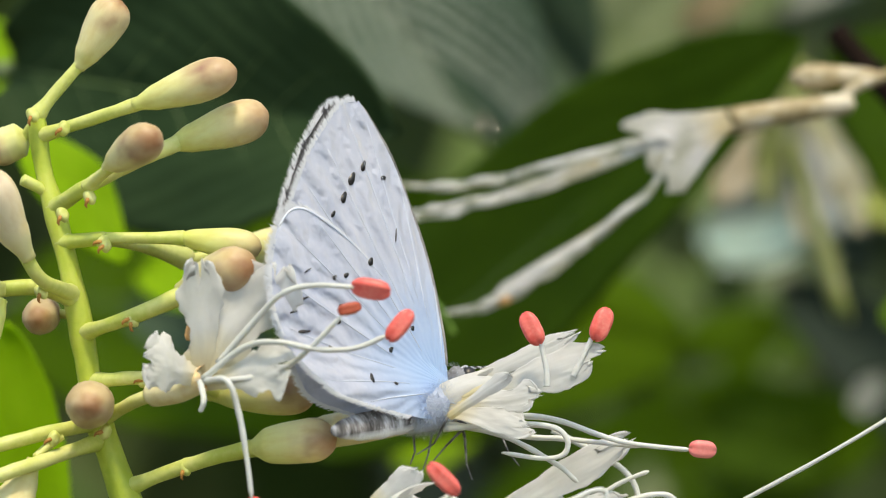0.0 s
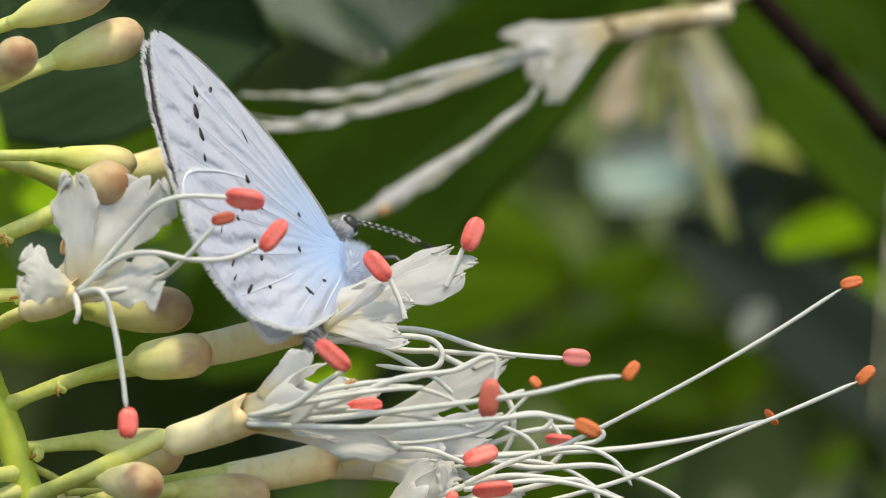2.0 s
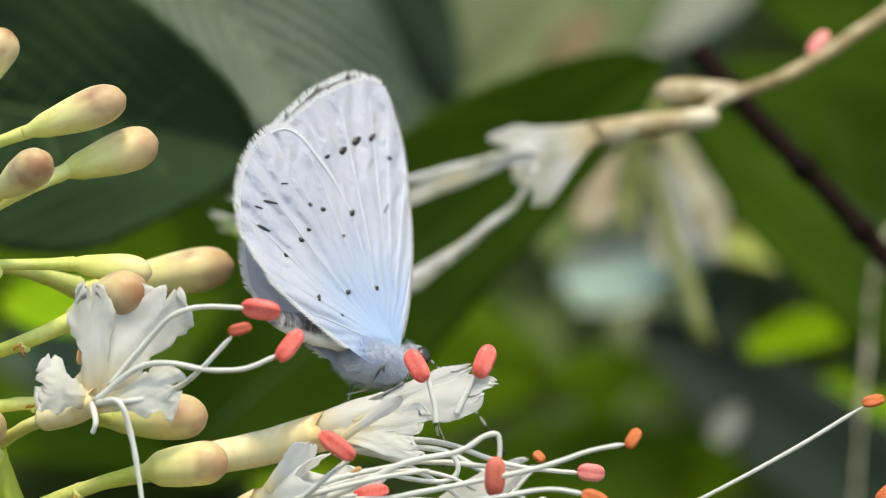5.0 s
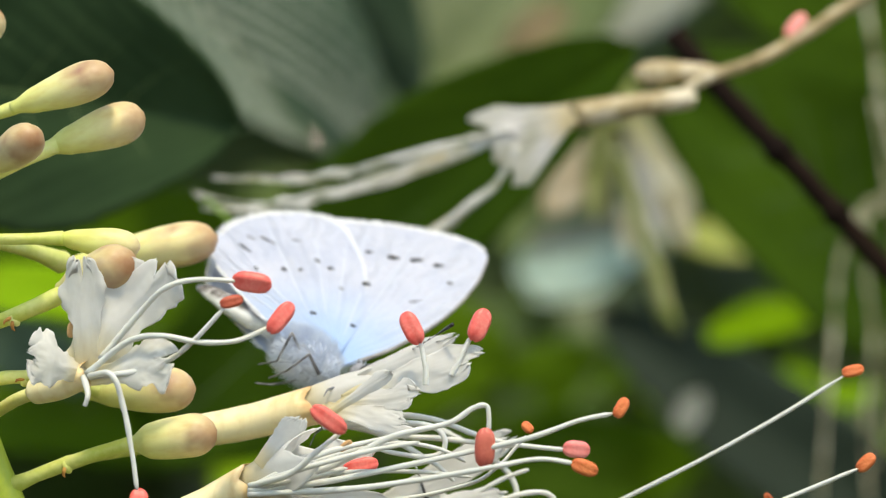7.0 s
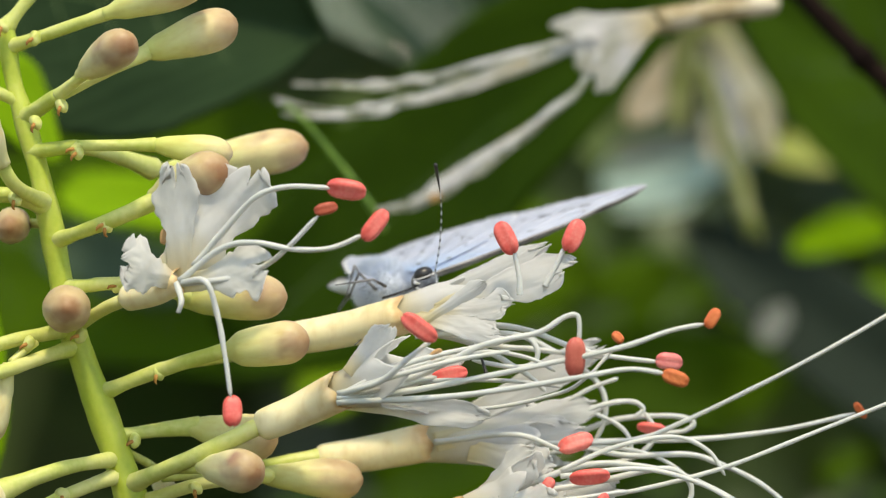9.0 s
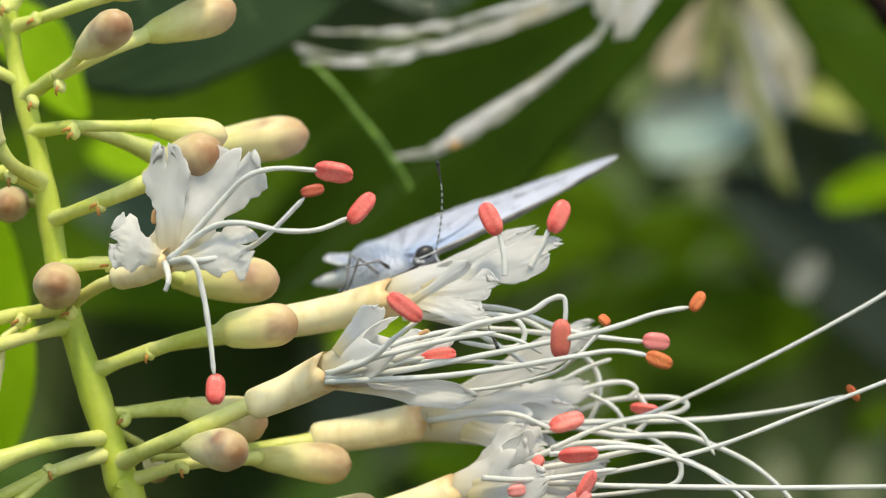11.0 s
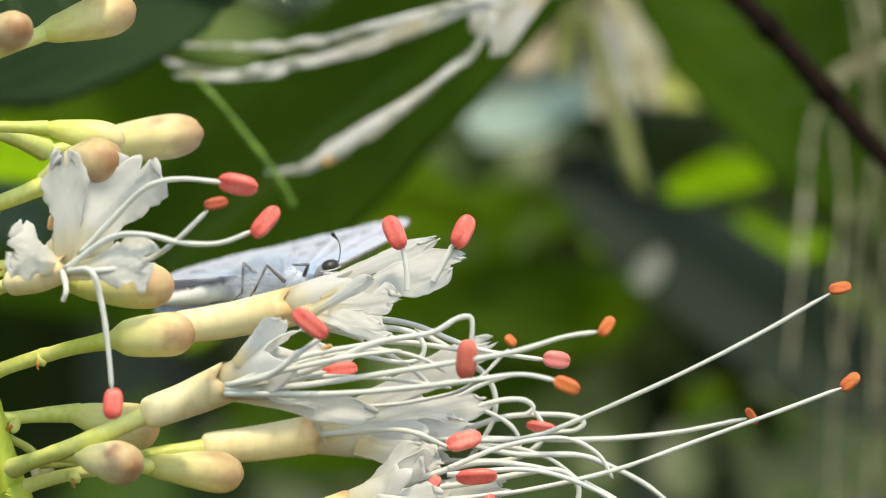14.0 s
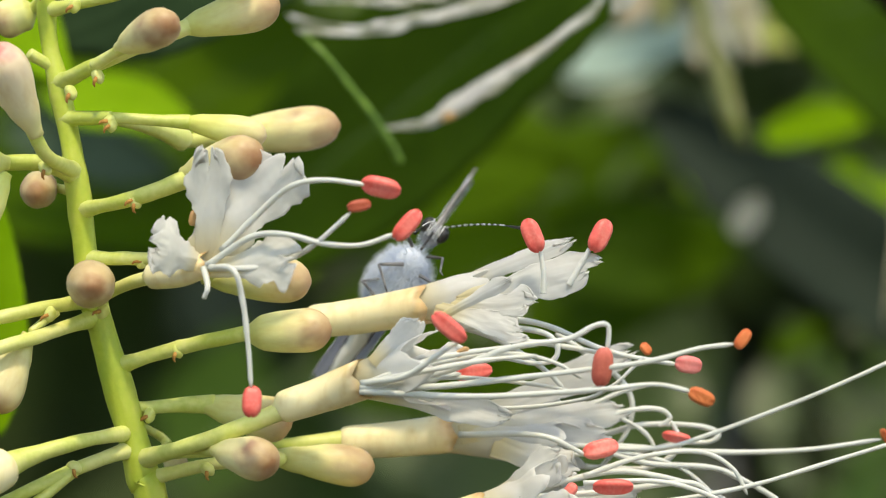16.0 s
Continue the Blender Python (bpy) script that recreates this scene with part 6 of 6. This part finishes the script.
    for filaments, lobes, sway in ((inner_filament, inner_anther, [(t, pose(x, 0, z, 0, a, 0)) for t, x, z, a in (
        (0, 0.00000, 0.00000, 0.0), (0.5, 0.00000, 0.00000, 0.0), (1, 0.00000, 0.00000, 0.0), (1.5, 0.00054, -0.00305, -10.2), (2, 0.00085, -0.00356, -11.5), (2.5, 0.00012, -0.00184, -6.8), (3, 0.00030, -0.00160, -4.4), (3.5, 0.00296, -0.00518, -11.5), (4, 0.00044, -0.00183, -4.1), (6.5, 0.00013, -0.00068, -1.2), (7, 0.00000, 0.00000, 0.0), (7.5, 0.00000, 0.00000, 0.0), (8, 0.00000, 0.00000, 0.0), (8.5, 0.00000, 0.00000, 0.0), (11, 0.00000, 0.00000, 0.0), (11.5, 0.00000, 0.00000, 0.0), (12, -0.00010, 0.00027, -0.3), (12.5, 0.00000, 0.00000, 0.0), (13, 0.00000, 0.00000, 0.0), (14, 0.00000, 0.00000, 0.0), (14.5, 0.00000, 0.00000, 0.0), (15, 0.00000, 0.00000, 0.0), (15.5, 0.00000, 0.00000, 0.0), (16, 0.00000, 0.00000, 0.0))]), (outer_filament, outer_anther, [(t, pose(x, 0, z, 0, a, 0)) for t, x, z, a in (
        (0, 0.00000, 0.00000, 0.0), (0.5, 0.00000, 0.00000, 0.0), (1, 0.00000, 0.00000, 0.0), (1.5, 0.00000, 0.00000, 0.0), (2, 0.00000, 0.00000, 0.0), (2.5, 0.00044, -0.00442, -11.5), (3, -0.00182, 0.00047, 9.0), (3.5, -0.00050, -0.00021, 2.3), (4, -0.00039, -0.00069, 0.1), (6.5, -0.00018, -0.00021, 0.5), (7, 0.00000, 0.00000, 0.0), (7.5, 0.00000, 0.00000, 0.0), (8, 0.00000, 0.00000, 0.0), (8.5, 0.00000, 0.00000, 0.0), (11, 0.00000, 0.00000, 0.0), (11.5, 0.00000, 0.00000, 0.0), (12, 0.00000, 0.00000, 0.0), (12.5, 0.00000, 0.00000, 0.0), (13, 0.00000, 0.00000, 0.0), (14, 0.00000, 0.00000, 0.0), (14.5, 0.00016, 0.00039, 0.5), (15, 0.00000, 0.00000, 0.0), (15.5, 0.00000, 0.00000, 0.0), (16, 0.00000, 0.00000, 0.0))])):
        rest = lobes.matrix_basis.copy()
        walk(filaments, sway)
        walk(lobes, [(t, m @ rest) for t, m in sway])
    for blade, base in ((upper_petal, (7.24, 3, 6.25)), (broad_petal, (8.45, 2, 6.37))):
        b = Vector(base) * MM
        walk(blade, [(t, pose(*b, 0, a, 0) @ pose(*(-b))) for t, a in ((0, 0.0), (0.5, 0.0), (1, 0.0), (1.5, 0.0), (2, 1.0), (2.5, 10.0), (3, 13.8), (3.5, 5.2), (4, 4.3), (6.5, 1.7), (7, 0.7), (7.5, 0.3), (8, 0.6), (8.5, 0.0), (11, 0.6), (11.5, 0.0), (12, 0.0), (12.5, 0.0), (13, 0.0), (14, 0.0), (14.5, 0.0), (15, 0.0), (15.5, 0.0), (16, 0.0))])
    walk(front_flower, [(t, pose(-0.0165 + x * MM, 0, 0.0082 + z * MM, 0, a, 0)) for t, x, z, a in (
        (0, -1.50, -1.50, 8.20), (0.5, -1.10, -1.10, 6.20), (1, -0.86, -0.74, 4.28), (1.5, -0.37, -0.59, 4.95), (2, -0.09, -0.42, 3.95), (2.5, 0.02, -0.16, 2.83), (3, -0.19, -0.03, 0.14), (3.5, -0.14, -0.07, 0.03), (4, -0.20, 0.06, -0.17), (4.2, -0.17, 0.06, -0.21), (6.3, 0.02, 0.13, -0.05), (6.5, -0.21, 0.02, 0.06), (7, 0.05, -0.11, -0.80), (7.5, -0.04, -0.11, -0.65), (8, -0.09, -0.10, -0.64), (8.5, -0.06, -0.13, -0.82), (8.7, -0.18, -0.12, -0.59), (10.8, 0.03, -0.06, -1.08), (11, 0.08, -0.00, -1.24), (11.5, -0.02, 0.05, -1.59), (12, -0.00, 0.01, -1.48), (12.5, -0.01, 0.01, -1.34), (13, 0.05, 0.11, -1.09), (13.5, 0.01, 0.08, -0.68), (14, 0.05, 0.11, -0.59), (14.5, -0.06, -0.00, -0.84), (15, -0.04, 0.08, 0.20), (15.5, 0.05, 0.04, -0.95), (16, -0.07, 0.18, -0.13))])
    for low in (rear_flower, low_flower):
        walk(low, [(t, pose(-0.0185 + x * MM, 0, 0.003 + z * MM, 0, a, 0)) for t, x, z, a in (
            (0, -0.10, -0.80, -1.60), (0.5, -0.10, -0.80, -1.60), (1, -0.10, -0.80, -1.60), (1.5, -0.20, -0.80, -1.80), (2, -0.38, -0.49, -0.50), (2.5, -0.64, -0.19, -0.08), (3, -0.50, 0.05, 1.10), (3.5, -0.30, -0.10, 1.20), (4, -0.30, -0.10, 1.30), (4.2, -0.30, -0.10, 1.30), (6.3, -0.30, -0.20, 1.30), (6.5, -0.30, -0.20, 1.30), (7, -0.30, -0.20, 1.20), (7.5, -0.30, -0.22, 1.10), (8, -0.23, -0.24, 0.98), (8.5, -0.30, -0.26, 0.84), (8.7, -0.41, -0.25, 1.09), (10.8, -0.02, -0.02, -0.11), (11, -0.06, 0.08, 0.12), (11.5, -0.01, 0.26, 0.51), (12, -0.01, 0.16, 0.21), (12.5, -0.06, 0.12, 0.30), (13, 0.01, 0.19, 0.47), (13.5, 0.06, -0.02, 0.15), (14, -0.10, -0.11, 0.45), (14.5, 0.25, -0.14, 0.40), (15, 0.00, 0.00, 0.70), (15.5, 0.06, 0.06, 0.67), (16, 0.06, -0.09, 1.89))])
    walk(far_raceme, [(t, pose(x * MM, 0, z * MM)) for t, x, z in (
        (0, 0.00, 0.00), (8.7, 0.00, 0.00), (11, -0.39, 0.75), (11.5, 3.32, 2.69), (12, 0.27, 1.13), (12.5, 0.20, 1.06), (13, -0.64, 1.48), (13.5, -0.47, 0.76), (14, -1.06, 0.71), (14.5, -0.27, 0.75), (15, -0.46, 0.88), (15.5, 0.13, 0.76), (16, -0.21, 0.78))])
    walk(butterfly, [
        (0, pose(-0.01172, 0.00344, 0.00058, -13.3, 3.5, 50.6)),
        (0.5, pose(-0.01236, 0.00536, -0.00062, -32.4, -9.4, 67.2)),
        (1, pose(-0.01248, 0.00610, 0.00069, -27.5, -15.2, 70.0)),
        (1.5, pose(-0.01055, 0.00610, 0.00153, -30.2, -15.6, 68.6)),
        (2, pose(-0.01059, 0.00644, 0.00248, -24.9, -24.2, 70.9)),
        (2.5, pose(-0.00964, 0.00627, 0.00268, -24.0, -20.0, 66.5)),
        (3, pose(-0.00763, 0.00582, 0.00395, -14.6, -14.3, 65.0)),
        (3.5, pose(-0.00639, 0.00542, 0.00317, -6.9, -8.4, 62.8)),
        (4, pose(-0.00645, 0.00552, 0.00340, -7.1, -0.7, 59.1)),
        (4.2, pose(-0.00670, 0.00528, 0.00330, -8.3, 4.7, 55.8)),
        (5.2, pose(-0.00766, 0.00559, 0.00231, -20.3, 30.3, 35.5)),
        (6.3, pose(-0.00872, 0.00593, 0.00121, -52.8, 48.8, -4.2)),
        (6.5, pose(-0.00938, 0.00600, 0.00105, -61.3, 49.9, -13.8)),
        (7, pose(-0.01011, 0.00619, 0.00067, -69.6, 34.9, -35.3)),
        (7.5, pose(-0.01121, 0.00650, 0.00041, -65.9, 14.2, -57.1)),
        (8, pose(-0.01099, 0.00642, 0.00008, -65.7, 16.7, -64.7)),
        (8.5, pose(-0.01084, 0.00645, -0.00037, -69.1, 9.8, -72.5)),
        (8.7, pose(-0.01034, 0.00646, -0.00015, -70.1, 6.9, -75.5)),
        (10.8, pose(-0.01310, 0.00681, -0.00236, -66.8, 1.3, -68.1)),
        (11, pose(-0.01180, 0.00685, -0.00140, -66.5, 0.8, -67.4)),
        (11.5, pose(-0.00740, 0.00683, 0.00090, -66.6, -0.8, -59.4)),
        (12, pose(-0.01041, 0.00681, -0.00134, -67.0, -2.4, -51.3)),
        (12.5, pose(-0.01092, 0.00679, -0.00217, -67.6, -3.9, -43.2)),
        (13, pose(-0.00859, 0.00686, 0.00023, -69.8, -4.1, -42.4)),
        (13.5, pose(-0.01171, 0.00689, -0.00099, -73.0, -4.3, -40.3)),
        (14, pose(-0.01250, 0.00692, -0.00054, -76.0, -4.4, -38.2)),
        (14.5, pose(-0.01055, 0.00703, -0.00185, -79.5, -6.8, -35.9)),
        (15, pose(-0.01154, 0.00712, -0.00292, -80.4, -13.7, -31.7)),
        (15.5, pose(-0.01123, 0.00689, -0.00122, -77.5, -34.9, -36.5)),
        (16, pose(-0.01215, 0.00704, -0.00159, -50.5, -42.2, -51.6))])
    walk(abdomen, [(t, pose(-0.0051, 0, z * MM, 0, a, 0)) for t, z, a in ((0, -2.25, -9), (1.5, -1.8, -12), (3, -1.45, -15), (16, -1.45, -15))])
    feelers = ((0, 5, -9), (0.5, -27, -31), (1, 25, -15), (1.5, 25, -20), (2, 44, -16), (2.5, 43, -15), (3, 46, -11), (3.5, 56, 0), (4, 41, 22), (6.5, 14, -55), (7.5, -11, -56), (8, 5, -55), (8.7, -9, -56), (11, -2, -43), (12.5, 35, -30), (14.5, 44, -35), (15, 38, -45.5), (15.5, 67, -32.5), (16, 60, -10))
    walk(near_antenna, [(t, pose(0.00195, -0.00016, 0.00125, 0, a, b)) for t, a, b in feelers])
    others = ((0, 4, -8), (0.5, -28, -30), (1, 24, -14), (1.5, 24, -19), (2, 43, -15), (2.5, 42, -14), (3, 45, -10), (3.5, 55, 1), (4, 40, 23), (6.5, 13, 30), (7.5, -6, 36), (8, 4, 38), (8.7, 0, 38), (11, 4, 40), (12.5, 25, 38), (14.5, 40, 34), (15, 6, 33), (15.5, 20, 28), (16, 27, 32))
    walk(off_antenna, [(t, pose(0.00195, 0.00016, 0.00125, 0, a, b)) for t, a, b in others])


motions()
